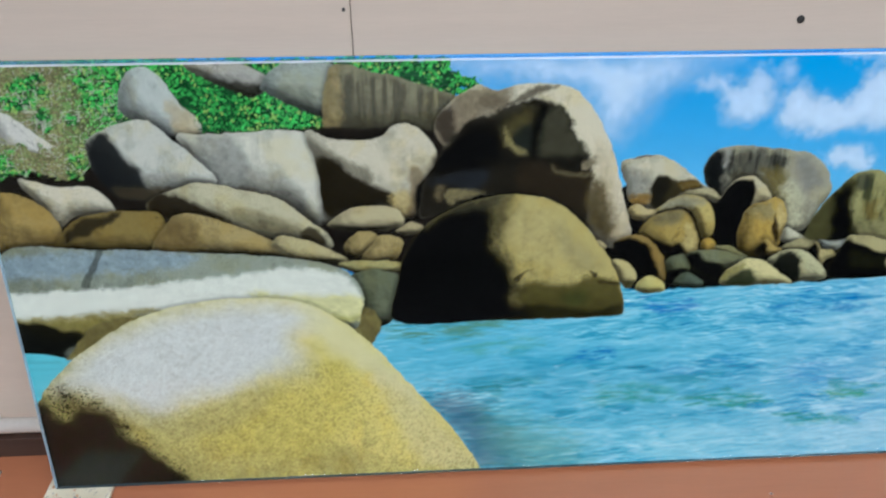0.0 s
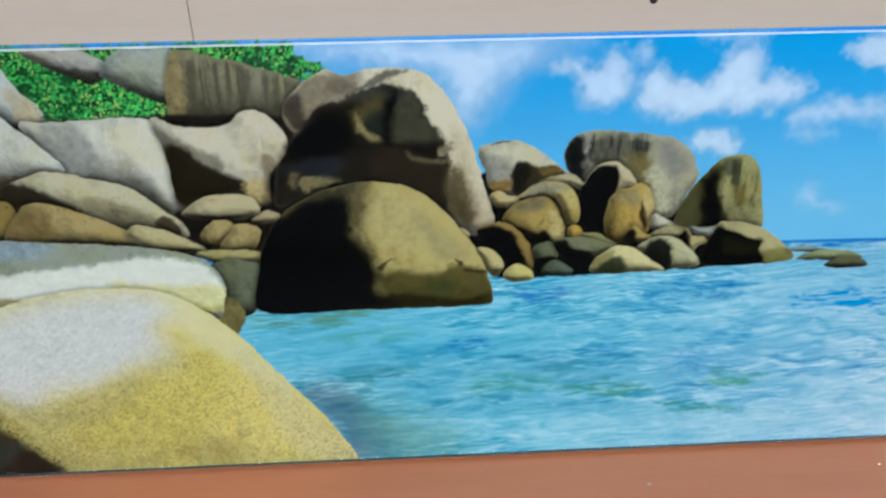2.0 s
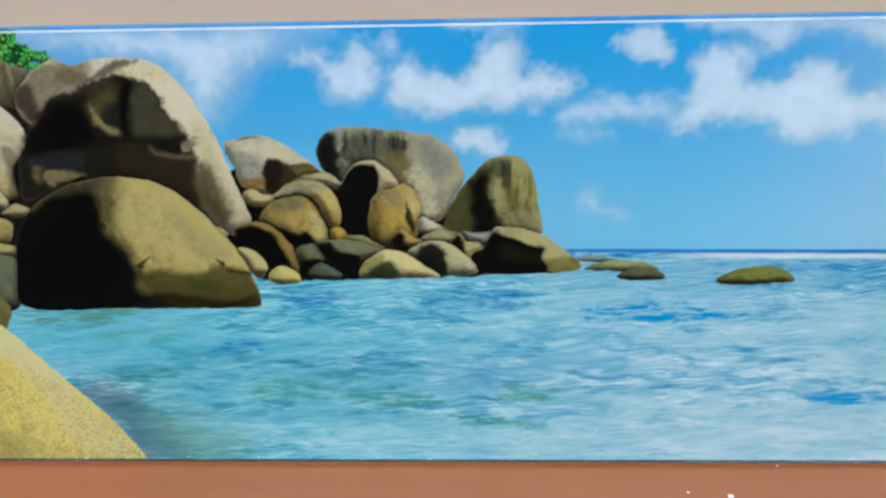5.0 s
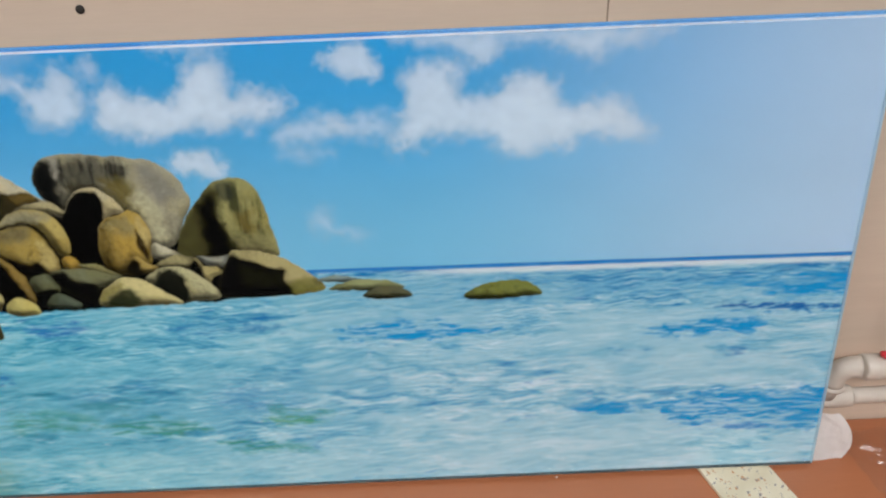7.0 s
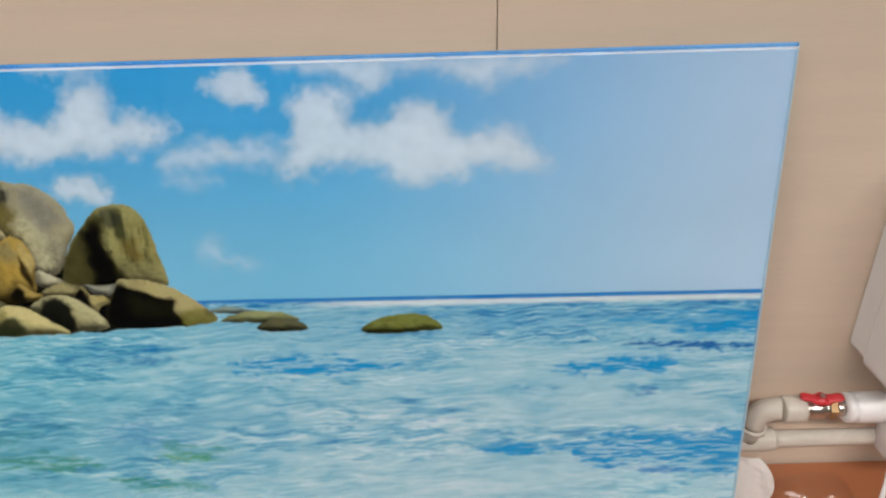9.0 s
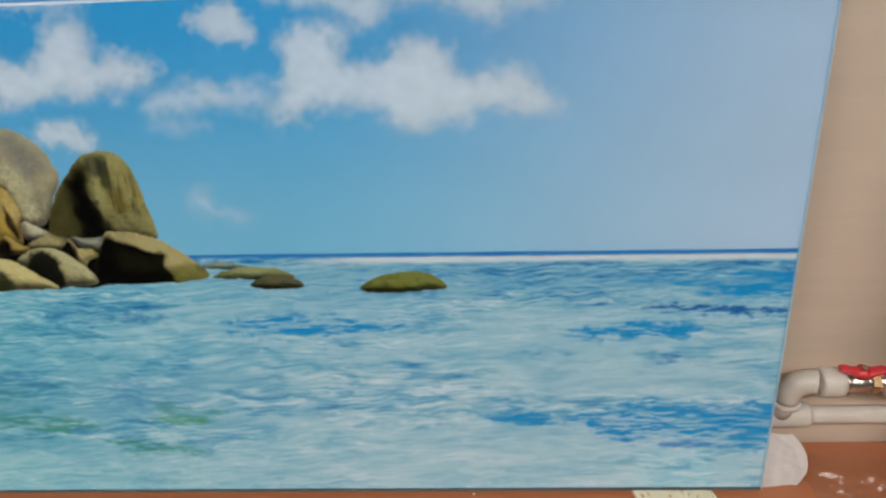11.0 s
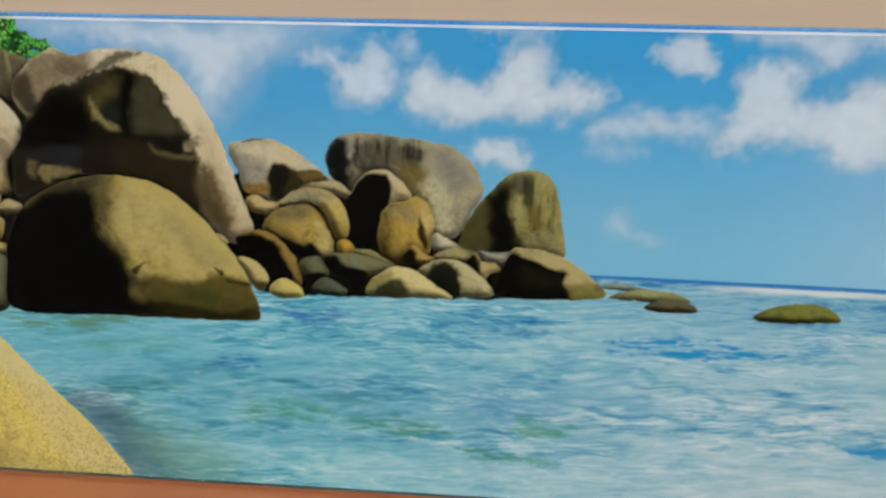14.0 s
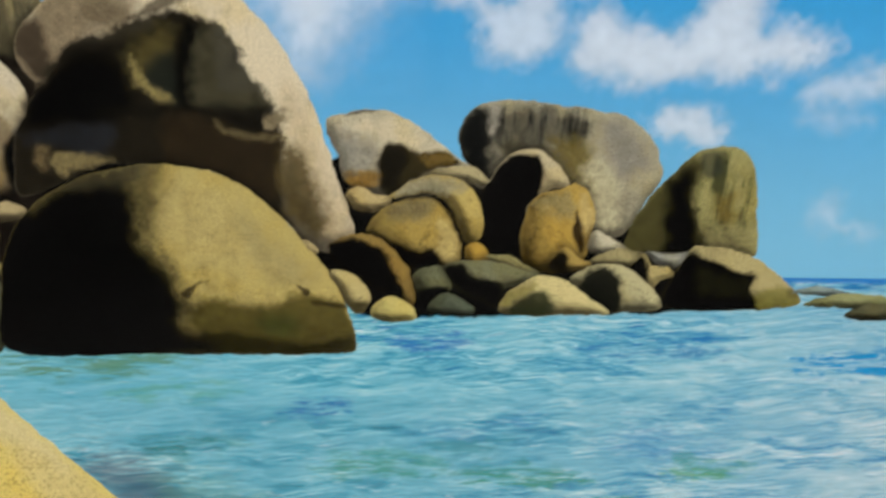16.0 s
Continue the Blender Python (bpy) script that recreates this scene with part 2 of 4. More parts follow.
# ---- the table ----
table = thing("table", pose(0.95, 0, 0), "long red-brown laminate table standing against the wall", "table")
part("tabletop", box(-2.2, 2.4, -0.40, WALL - 0.004, TABLE - 0.028, TABLE, 0.002), MAT_TABLE, table)
part("edge_band", box(-2.2, 2.4, -0.4025, -0.4005, TABLE - 0.027, TABLE - 0.001), MAT_TABLE_EDGE, table)
for lx in (-2.1, 0.1, 2.3):
    for ly in (-0.35, 0.02):
        part("leg", box(lx - 0.025, lx + 0.025, ly - 0.025, ly + 0.025, 0, TABLE - 0.0285, 0.003), MAT_DARK, table)

# ---- the printed picture on the glass ----
STEP = 0.0014
NU, NV = round(LENGTH / STEP), round(HEIGHT / STEP)
uu = np.linspace(0, LENGTH * 1000, NU + 1)
vv = np.linspace(0, HEIGHT * 1000, NV + 1)
U, V = np.meshgrid(uu, vv, indexing="ij")
canvas = np.zeros((NU + 1, NV + 1, 3))
owner = np.zeros((NU + 1, NV + 1), dtype=int)
shapes = []              # name, material, label of each printed shape


def linear(rgb):
    c = np.array(rgb, float) / 255
    return np.where(c < 0.04045, c / 12.92, ((c + 0.055) / 1.055) ** 2.4)


def lattice(su, sv, seed):
    rng = np.random.default_rng(seed)
    nu, nv = int(uu[-1] / su) + 3, int(vv[-1] / sv) + 3
    g = rng.random((nu, nv))
    a, b = uu / su, vv / sv
    i, j = a.astype(int), b.astype(int)
    fa, fb = a - i, b - j
    fa, fb = (fa * fa * (3 - 2 * fa))[:, None], (fb * fb * (3 - 2 * fb))[None, :]
    top = g[np.ix_(i, j)] * (1 - fa) + g[np.ix_(i + 1, j)] * fa
    low = g[np.ix_(i, j + 1)] * (1 - fa) + g[np.ix_(i + 1, j + 1)] * fa
    return top * (1 - fb) + low * fb


def cloudy(su, sv, seed, octaves=4):
    total, weight = 0, 0
    for k in range(octaves):
        w = 0.55 ** k
        total, weight = total + w * lattice(su / 2 ** k, sv / 2 ** k, seed + k), weight + w
    return total / weight


def step(a, b, x):
    t = np.clip((x - a) / (b - a), 0, 1)
    return t * t * (3 - 2 * t)


def wavy(x, y, su, sv, seed, octaves=4):
    """Noise read at bent places, for flowing patterns."""
    total, weight = 0, 0
    for k in range(octaves):
        rng = np.random.default_rng(seed + k)
        a, b = (x + 60) / su * 2 ** k, (y + 60) / sv * 2 ** k
        i, j = np.maximum(a.astype(int), 0), np.maximum(b.astype(int), 0)
        g = rng.random((i.max() + 2, j.max() + 2))
        fa, fb = a - i, b - j
        fa, fb = fa * fa * (3 - 2 * fa), fb * fb * (3 - 2 * fb)
        w = 0.6 ** k
        total = total + w * ((g[i, j] * (1 - fa) + g[i + 1, j] * fa) * (1 - fb) + (g[i, j + 1] * (1 - fa) + g[i + 1, j + 1] * fa) * fb)
        weight += w
    return total / weight


BLOTCH, MOTTLE, SPECK = cloudy(38, 30, 10), cloudy(9, 8, 20), cloudy(3.2, 3.0, 30, 2)
STAIN = cloudy(7, 55, 40)
WARP_U, WARP_V = cloudy(14, 14, 50) - 0.5, cloudy(14, 14, 60) - 0.5
CRACK = wavy(U + 20 * WARP_U, V + 20 * WARP_V, 90, 110, 200, 3) + 0.5 * (1 - step(0.45, 0.6, cloudy(40, 40, 206, 2)))
FINE_U, FINE_V = cloudy(6, 6, 54, 3) - 0.5, cloudy(6, 6, 64, 3) - 0.5


def rounded(points, n=5):
    """A smooth closed line through the points."""
    p = np.array(points, float)
    a, b, c, d = np.roll(p, 1, 0), p, np.roll(p, -1, 0), np.roll(p, -2, 0)
    out = []
    for k in range(n):
        t = k / n
        out.append(0.5 * (2 * b + (c - a) * t + (2 * a - 5 * b + 4 * c - d) * t * t + (3 * b - a - 3 * c + d) * t ** 3))
    return np.stack(out, 1).reshape(-1, 2)


def reach(points, wobble, margin):
    """The window of the sheet that a shape covers, and how deep each place lies inside it (mm)."""
    line = rounded(points)
    i0, i1 = np.searchsorted(uu, (line[:, 0].min() - margin, line[:, 0].max() + margin))
    j0, j1 = np.searchsorted(vv, (line[:, 1].min() - margin, line[:, 1].max() + margin))
    win = (slice(i0, i1), slice(j0, j1))
    x = U[win] + wobble * WARP_U[win] + 0.5 * wobble * FINE_U[win]
    y = V[win] + wobble * WARP_V[win] + 0.5 * wobble * FINE_V[win]
    best, inside = np.full(x.shape, 1e9), np.zeros(x.shape, bool)
    for (ax, ay), (bx, by) in zip(line, np.roll(line, -1, 0)):
        dx, dy = bx - ax, by - ay
        t = np.clip(((x - ax) * dx + (y - ay) * dy) / (dx * dx + dy * dy + 1e-9), 0, 1)
        best = np.minimum(best, (x - ax - t * dx) ** 2 + (y - ay - t * dy) ** 2)
        if ay != by:
            inside ^= ((ay > y) != (by > y)) & (x < dx * (y - ay) / dy + ax)
    d = np.sqrt(best)
    return win, np.where(inside, d, -d), line


def lay(win, colour, cover):
    canvas[win] += (colour - canvas[win]) * cover[..., None]


def claim(win, where, name, mat, label):
    shapes.append((name, mat, label))
    owner[win] = np.where(where, len(shapes) - 1, owner[win])


def softened(a, radius, times=3):
    """A field blurred by a running mean over radius mm, several times."""
    n = max(1, round(radius / (uu[1] - uu[0])))
    for _ in range(times):
        for axis in (0, 1):
            pad = [(n + 1, n) if k == axis else (0, 0) for k in (0, 1)]
            c = np.cumsum(np.pad(a, pad, mode="edge"), axis)
            a = (c[2 * n + 1:] - c[:-2 * n - 1] if axis == 0 else c[:, 2 * n + 1:] - c[:, :-2 * n - 1]) / (2 * n + 1)
    return a


def cells(x, y, size, seed):
    """Scattered cells: how near each place lies to its cell's middle, and the cell's own chance number."""
    rng = np.random.default_rng(seed)
    jx, jy, chance = rng.random((3, 257, 257))
    a, b = (x + 100) / size, (y + 100) / size
    i, j = np.floor(a).astype(int), np.floor(b).astype(int)
    best, mine = np.full(x.shape, 9.0), np.zeros(x.shape)
    for di in (-1, 0, 1):
        for dj in (-1, 0, 1):
            p, q = (i + di) % 257, (j + dj) % 257
            turn = chance[p, q] * 6.3
            ex, ey = a - i - di - jx[p, q], b - j - dj - jy[p, q]
            ex, ey = ex * np.cos(turn) + ey * np.sin(turn), ey * np.cos(turn) - ex * np.sin(turn)
            d = np.sqrt(ex * ex + (1.7 * ey) ** 2)
            mine = np.where(d < best, chance[p, q], mine)
            best = np.minimum(best, d)
    return best, (mine * 7919) % 1.0


clip_to = np.zeros((NU + 1, NV + 1))
relief = np.ones((NU + 1, NV + 1))
rocky = np.zeros((NU + 1, NV + 1), bool)


def cloud(points, rgb, soft, strength):
    win, d, line = reach(points, 18, 40)
    puff = 15 * (BLOTCH[win] - 0.5) + 6 * (MOTTLE[win] - 0.5)
    body = step(-1.5 * soft, 1.8 * soft, d + puff)
    tone = 0.86 + 0.22 * step(-4, 26, d + puff) * (0.4 + MOTTLE[win])
    lay(win, linear(rgb) * tone[..., None], body * strength * 0.72)
    claim(win, (body > 0.5) & (owner[win] == 0), "printed_cloud", MAT_SKY, "soft white cloud printed in the sky")


def foliage(points, rgb, wobble):
    win, d, line = reach(points, 10, 8)
    x, y = U[win], V[win]
    clump = cloudy(26, 17, 70)[win]
    far, kind = cells(x + 8 * FINE_U[win], y + 8 * FINE_V[win], 7.5, 75)
    far2, kind2 = cells(x, y, 4.6, 76)
    cover = step(-1, 1, d + 9 * (kind - 0.6))
    c = linear((34, 84, 42)) * (0.5 + 1.1 * MOTTLE[win])[..., None]
    # small leaves lie under large ones
    for f, k, top in ((far2, kind2, 0.62), (far, kind, 0.55)):
        tint = linear(rgb) * np.array((1.25, 1.0, 0.9)) * (0.85 + 1.25 * ((k * 13) % 1.0))[..., None]
        tint += (linear((168, 190, 96)) - tint) * (step(0.80, 0.84, (k * 5) % 1.0) * 0.7)[..., None]
        tint *= (0.78 + 0.5 * SPECK[win])[..., None]
        shown = step(top, top - 0.16, f) * step(0.30, 0.46, clump + 0.45 * (k - 0.45))
        c += (tint - c) * shown[..., None]
    # dry grass and twigs on the west side
    dry = step(190, 90, x) * step(0.42, 0.58, cloudy(30, 22, 81)[win] + 0.10)
    c += (linear((150, 134, 96)) * (0.55 + 0.9 * SPECK[win])[..., None] - c) * (dry * 0.75)[..., None]
    for seed, su, sv in ((90, 26, 9), (94, 11, 20)):
        twig = step(0.030, 0.0, abs(wavy(x + 9 * WARP_U[win], y + 9 * WARP_V[win], su, sv, seed, 2) - 0.5)) * step(250, 150, x)
        c += (linear((190, 182, 166)) - c) * (np.clip(twig, 0, 1) * 0.7)[..., None]
    lay(win, c, cover)
    claim(win, cover > 0.5, "printed_foliage", MAT_LEAF, "green leaves and dry twigs printed on the hillside")


def rock(points, rgb, depth):
    global clip_to, relief
    win, d, line = reach(points, 4.0, 12)
    cover = step(-0.9, 0.9, d)
    canvas[win] *= (1 - 0.42 * step(-8, 0.5, d) * rocky[win])[..., None]
    rocky[win] |= d > 0
    (u0, v0), (u1, v1) = line.min(0), line.max(0)
    x, y = (U[win] - (u0 + u1) / 2) / (u1 - u0) * 2, (V[win] - (v0 + v1) / 2) / (v1 - v0) * 2
    size = min(u1 - u0, v1 - v0)
    # a worn, rounded body with shallow hollows, in sunlight from the upper right
    dome = np.clip(d / (0.46 * size + 2), 0, 1)
    rise = softened(0.33 * size * np.sqrt(1 - (1 - dome) ** 2), 0.045 * size + 1.0)
    worn = min(1, 70 / size)
    bumps = worn * (3.0 * BLOTCH[win] + 1.5 * MOTTLE[win] + 0.35 * SPECK[win])
    du, dv = np.gradient(rise + bumps * step(0, 8, d), uu[1] - uu[0], vv[1] - vv[0])
    sun = np.clip((-0.40 * du - 0.55 * dv + 0.74) / np.sqrt(1 + du * du + dv * dv), 0, 1)
    bu, bv = np.gradient(bumps, uu[1] - uu[0], vv[1] - vv[0])
    relief = np.zeros((NU + 1, NV + 1))
    relief[win] = np.clip((-0.40 * bu - 0.55 * bv + 0.74) / np.sqrt(1 + bu * bu + bv * bv) / 0.74, 0.4, 1.4)
    form = 0.35 + 0.93 * sun - depth * step(0.1, -1.1, y) * 0.6
    form *= (1 - 0.16 * step(0.1, -1.0, x)) * (1 - 0.18 * step(0.0, -1.0, y))
    form *= 1 + 0.55 * (BLOTCH[win] - 0.5) + 0.36 * (MOTTLE[win] - 0.5) + 0.16 * (SPECK[win] - 0.5) + 0.30 * (STAIN[win] - 0.5)
    c = linear(rgb) * np.array((1.01, 1.0, 0.90)) * np.clip(form, 0.04, 1.15)[..., None]
    lichen = step(0.45, 0.75, cloudy(22, 26, 100)[win]) * 0.40
    c += (c * np.array((0.98, 0.88, 0.55)) - c) * lichen[..., None]
    # pits and short cracks
    pits = step(0.70, 0.80, cloudy(5, 4, 104, 3)[win]) * 0.18 + step(0.008, 0.0, abs(CRACK[win] - 0.5)) * 0.35
    c *= (1 - np.clip(pits, 0, 1) * worn)[..., None]
    lay(win, c, cover)
    clip_to = np.zeros((NU + 1, NV + 1))
    clip_to[win] = cover
    tone = "pale" if sum(rgb) > 520 else "grey-brown" if sum(rgb) > 330 else "dark mossy"
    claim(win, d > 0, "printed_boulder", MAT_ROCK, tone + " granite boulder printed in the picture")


def patch(points, rgb, soft, strength):
    """A differently coloured field within the boulder laid last."""
    win, d, line = reach(points, 4 + min(soft, 8), soft + 6)
    cover = step(-soft, soft, d + min(0.7 * soft, 6) * (SPECK[win] - 0.5) + min(0.9 * soft, 6) * (MOTTLE[win] - 0.5)) * clip_to[win] * strength
    flat = 0.35 if sum(rgb) > 560 else 1.0
    c = linear(rgb) * (1 + flat * (0.5 * (MOTTLE[win] - 0.5) + 0.25 * (SPECK[win] - 0.5)))[..., None]
    lay(win, c * (1 + flat * (relief[win] - 1))[..., None], cover)


def speckle(points, rgb, soft, strength):
    """Fine dark mineral grains within the boulder laid last."""
    win, d, line = reach(points, 9, soft + 6)
    grain = wavy(U[win], V[win], 2.6, 2.4, 300, 2)
    cover = step(-soft, soft, d) * clip_to[win] * strength * step(0.56, 0.70, grain + 0.25 * (BLOTCH[win] - 0.5))
    lay(win, linear(rgb), cover)


def drips(points, rgb, soft, strength):
    """Dark stains that run down the boulder laid last."""
    win, d, line = reach(points, 9, soft + 6)
    run = step(0.30, 0.66, STAIN[win] + 0.3 * (MOTTLE[win] - 0.5))
    cover = step(-soft, soft, d) * clip_to[win] * strength * 0.85 * run
    lay(win, linear(rgb) * (0.7 + 0.6 * SPECK[win])[..., None], cover)


def dark(points, rgb, soft):
    win, d, line = reach(points, 6, soft + 4)
    cover = step(-soft, soft, d)
    lay(win, linear(rgb) * (0.6 + 0.8 * MOTTLE[win])[..., None], cover)
    claim(win, cover > 0.5, "printed_crevice", MAT_ROCK, "dark gap between the printed boulders")


def sea(points, rgb, soft):
    win, d, line = reach(points, 2, 6)
    cover = step(-soft, soft, d)
    lay(win, linear(rgb) * (0.8 + 0.4 * RIPPLE[win])[..., None], cover)
    claim(win, cover > 0.5, "printed_water", MAT_SEA, "turquoise water printed between boulders")


def streak(points, rgb, soft, strength):
    win, d, line = reach(points, 16, soft + 10)
    broken = step(0.40, 0.60, RIPPLE[win] * 0.5 + LINES[win] * 0.5) if soft < 12 else 0.65 + 0.4 * RIPPLE[win]
    cover = step(-1.6 * soft, 1.6 * soft, d + 3.0 * soft * (LINES[win] - 0.5)) * strength * (0.12 + 0.95 * broken)
    lay(win, linear(rgb), np.clip(cover, 0, 1) * (owner[win] == 1))


# sky, from deep blue over the boulders to a paler far end
HORIZON = 325.5 - 0.0100 * np.maximum(U - 1230, 0)  # the far waterline, printed a little aslant
BEND = 12 * (cloudy(80, 30, 112) - 0.5) + 4 * (cloudy(20, 9, 116) - 0.5)
RIPPLE = wavy(U + 2 * BEND, V + BEND, 46, 5.5, 110)
LINES = wavy(U, V + 0.8 * BEND, 20, 2.8, 120, 3)
shapes.append(("printed_sky", MAT_SKY, "blue sky printed across the picture"))
high = step(HORIZON, 600, V)
away = step(1300, 1950, U)
sky = linear((124, 195, 232)) + (linear((50, 165, 230)) - linear((124, 195, 232))) * high[..., None]
# far end: the print's own paler tone, plus the glass's reflected veil painted in
sky += (linear((194, 214, 240)) - sky) * (away * 0.9)[..., None]
sky *= (0.95 + 0.10 * cloudy(160, 60, 130))[..., None]
canvas[:] = sky

# sea: paler towards the shore, broken by ripples
shapes.append(("printed_sea", MAT_SEA, "pale turquoise sea with blue ripples printed below the horizon"))
away_down = HORIZON - V
near = step(40, 190, away_down)
bend = 16 * (cloudy(90, 40, 171) - 0.5) + 7 * (cloudy(26, 12, 174) - 0.5)


def swell(su, sv, seed, octaves):
    """Waves drawn out sideways, as a field round zero."""
    a = wavy(U + 3 * bend, V + bend, su, sv, seed, octaves)
    return (a - a.mean()) / a.std()


cluster = swell(170, 36, 232, 3)
busy = 0.50 + 0.75 * step(-0.6, 1.3, cluster)
far_waves = 0.50 * swell(26, 3.0, 180, 3) + 0.30 * swell(90, 9, 184, 3) + 0.38 * swell(16, 1.7, 188, 2)
near_waves = 0.45 * swell(40, 9.0, 190, 4) + 0.26 * swell(110, 26, 194, 3) + 0.42 * swell(22, 2.7, 198, 3)
waves = (far_waves * (1 - near) + near_waves * near) * busy - 0.55 * step(0.0, 1.6, cluster)
# a darker field off the boulders
waves -= 0.55 * step(560, 700, U) * step(1330, 1050, U) * step(110, 160, away_down) * step(290, 240, away_down)
# paler towards the shore foot and the open middle, bluer under the horizon
waves += 0.35 + 0.45 * step(1150, 1450, U) * step(40, 100, away_down) + 0.30 * step(170, 300, away_down) - 0.75 * step(90, 15, away_down) * step(1150, 1600, U) - 0.30 * step(1100, 500, U) * step(240, 150, away_down)
deep = linear((36, 128, 190)) + (linear((44, 138, 158)) - linear((36, 128, 190))) * (step(1300, 700, U) * step(60, 150, away_down))[..., None]
shoreward = step(1450, 750, U)[..., None]
levels = [deep] + [linear(a) + (linear(b) - linear(a)) * shoreward for a, b in (
    ((92, 164, 208), (66, 162, 192)), ((134, 190, 216), (112, 190, 213)), ((168, 207, 224), (152, 211, 224)), ((202, 222, 234), (200, 229, 235)))]
water = np.zeros_like(canvas)
stops = (-2.1, -1.0, 0.1, 1.0, 2.2)
for k, tint in enumerate(levels):
    share = np.clip(1 - np.where(waves < stops[k], (stops[k] - waves) / (stops[k] - stops[k - 1] if k else 1e9), (waves - stops[k]) / (stops[k + 1] - stops[k] if k < 4 else 1e9)), 0, 1)
    water += share[..., None] * tint
# short dark strokes and bright flecks that ride on the swell
strokes = swell(15, 2.4, 220, 2) * (1 - near) + swell(24, 4.6, 224, 3) * near
rows_of = step(0.1, 1.0, swell(150, 24, 228, 2))
water += (deep * 1.15 - water) * (step(1.1, 2.4, strokes) * (0.10 + 0.38 * rows_of))[..., None]
water += (linear((216, 230, 238)) - water) * (step(1.2, 2.4, -strokes) * 0.28)[..., None]
edge = HORIZON - V
water += (linear((24, 126, 208)) - water) * (step(7, 3, edge) * 0.9)[..., None]
surf = step(4, 7, edge) * step(15, 9, edge + 3 * (LINES - 0.5)) * step(1290, 1420, U)
water += (linear((226, 232, 236)) - water) * (surf * 0.85)[..., None]
below = step(-0.7, 0.7, edge)
canvas += (water - canvas) * below[..., None]
owner[edge > 0] = 1

# every shape: its line (mm along and up the sheet), colour, softness and strength
cloud([(547, 600), (910, 600), (885, 582), (847, 558), (815, 528), (788, 496), (769, 509), (734, 553), (608, 578)], (234, 236, 242), 22, 0.95)
cloud([(1331, 602), (1497, 599), (1631, 596), (1593, 580), (1565, 575), (1549, 561), (1526, 565), (1497, 580), (1452, 578), (1439, 562), (1416, 560), (1393, 577), (1347, 586)], (238, 240, 246), 8, 0.8)
cloud([(1318, 472), (1328, 504), (1337, 533), (1333, 556), (1363, 568), (1400, 560), (1404, 531), (1427, 531), (1451, 545), (1480, 551), (1509, 541), (1515, 519), (1544, 517), (1574, 523), (1586, 508), (1618, 478), (1592, 472), (1545, 473), (1503, 464), (1473, 455), (1449, 458), (1419, 477), (1376, 483), (1351, 472)], (238, 240, 246), 8, 0.9)
cloud([(1248, 572), (1270, 586), (1291, 592), (1306, 579), (1317, 568), (1308, 550), (1278, 553), (1267, 562)], (238, 240, 246), 6, 0.9)
cloud([(992, 508), (1007, 557), (1027, 555), (1044, 542), (1082, 538), (1104, 579), (1128, 582), (1146, 569), (1147, 543), (1172, 546), (1197, 536), (1207, 518), (1159, 505), (1132, 500), (1094, 503), (1060, 498), (1021, 498)], (238, 240, 246), 8, 0.95)
cloud([(1193, 486), (1204, 506), (1230, 514), (1256, 511), (1267, 499), (1226, 483)], (238, 240, 246), 8, 0.7)
cloud([(1259, 505), (1304, 510), (1323, 501), (1316, 487), (1271, 488)], (238, 240, 246), 9, 0.65)
cloud([(1063, 470), (1089, 478), (1115, 474), (1129, 457), (1110, 447), (1077, 450)], (238, 240, 246), 6, 0.9)
cloud([(1062, 597), (1119, 600), (1157, 595), (1117, 589), (1079, 587)], (238, 240, 246), 6, 0.8)
cloud([(988, 581), (1005, 585), (1009, 569), (993, 560)], (238, 240, 246), 6, 0.6)
cloud([(1220, 387), (1238, 402), (1252, 380), (1281, 367), (1238, 372)], (238, 240, 246), 9, 0.5)
cloud([(1192, 469), (1250, 470), (1217, 463)], (238, 240, 246), 7, 0.45)
cloud([(886, 558), (907, 574), (925, 568), (942, 562), (955, 578), (968, 574), (979, 557), (979, 522), (947, 508), (922, 521), (910, 547)], (238, 240, 246), 8, 0.85)
foliage([(51, 606), (256, 601), (547, 598), (580, 585), (618, 565), (587, 551), (572, 497), (377, 494), (242, 504), (137, 449), (16, 452)], (58, 146, 66), 3)
rock([(36, 542), (76, 514), (110, 482), (114, 468), (75, 479), (26, 498)], (206, 200, 198), 0.3)
rock([(179, 549), (191, 582), (215, 591), (233, 578), (249, 551), (274, 515), (241, 495), (207, 519), (183, 536)], (188, 190, 190), 0.35)
patch([(242, 553), (272, 517), (250, 508), (232, 538)], (194, 168, 122), 5,0.6)
rock([(262, 595), (308, 598), (352, 582), (358, 564), (336, 553), (297, 569), (273, 582)], (176, 170, 166), 0.5)
patch([(285, 577), (337, 569), (357, 563), (335, 551), (297, 567)], (60, 58, 44), 4,0.8)
rock([(349, 566), (373, 592), (426, 593), (440, 581), (432, 531), (398, 536), (357, 557)], (164, 168, 164), 0.4)
rock([(433, 586), (479, 582), (519, 573), (559, 559), (590, 546), (569, 514), (548, 501), (447, 503), (420, 508)], (142, 134, 110), 0.4)
drips([(452, 577), (519, 570), (580, 545), (544, 504), (447, 505)], (78, 74, 58), 6,0.8)
patch([(427, 582), (444, 584), (440, 506), (420, 510)], (180, 156, 100), 5,0.5)
foliage([(311, 542), (367, 532), (401, 527), (412, 510), (338, 509), (307, 512)], (58, 150, 72), 3)
foliage([(251, 571), (291, 569), (328, 550), (314, 510), (277, 515), (261, 544)], (48, 128, 60), 3)
dark([(19, 466), (125, 492), (243, 510), (420, 514), (572, 504), (629, 437), (525, 324), (500, 250), (436, 327), (-8, 348)], (52, 44, 36), 3)
foliage([(-4, 518), (46, 506), (84, 497), (133, 508), (145, 490), (136, 470), (106, 455), (63, 463), (29, 459), (-20, 452)], (62, 140, 62), 3)
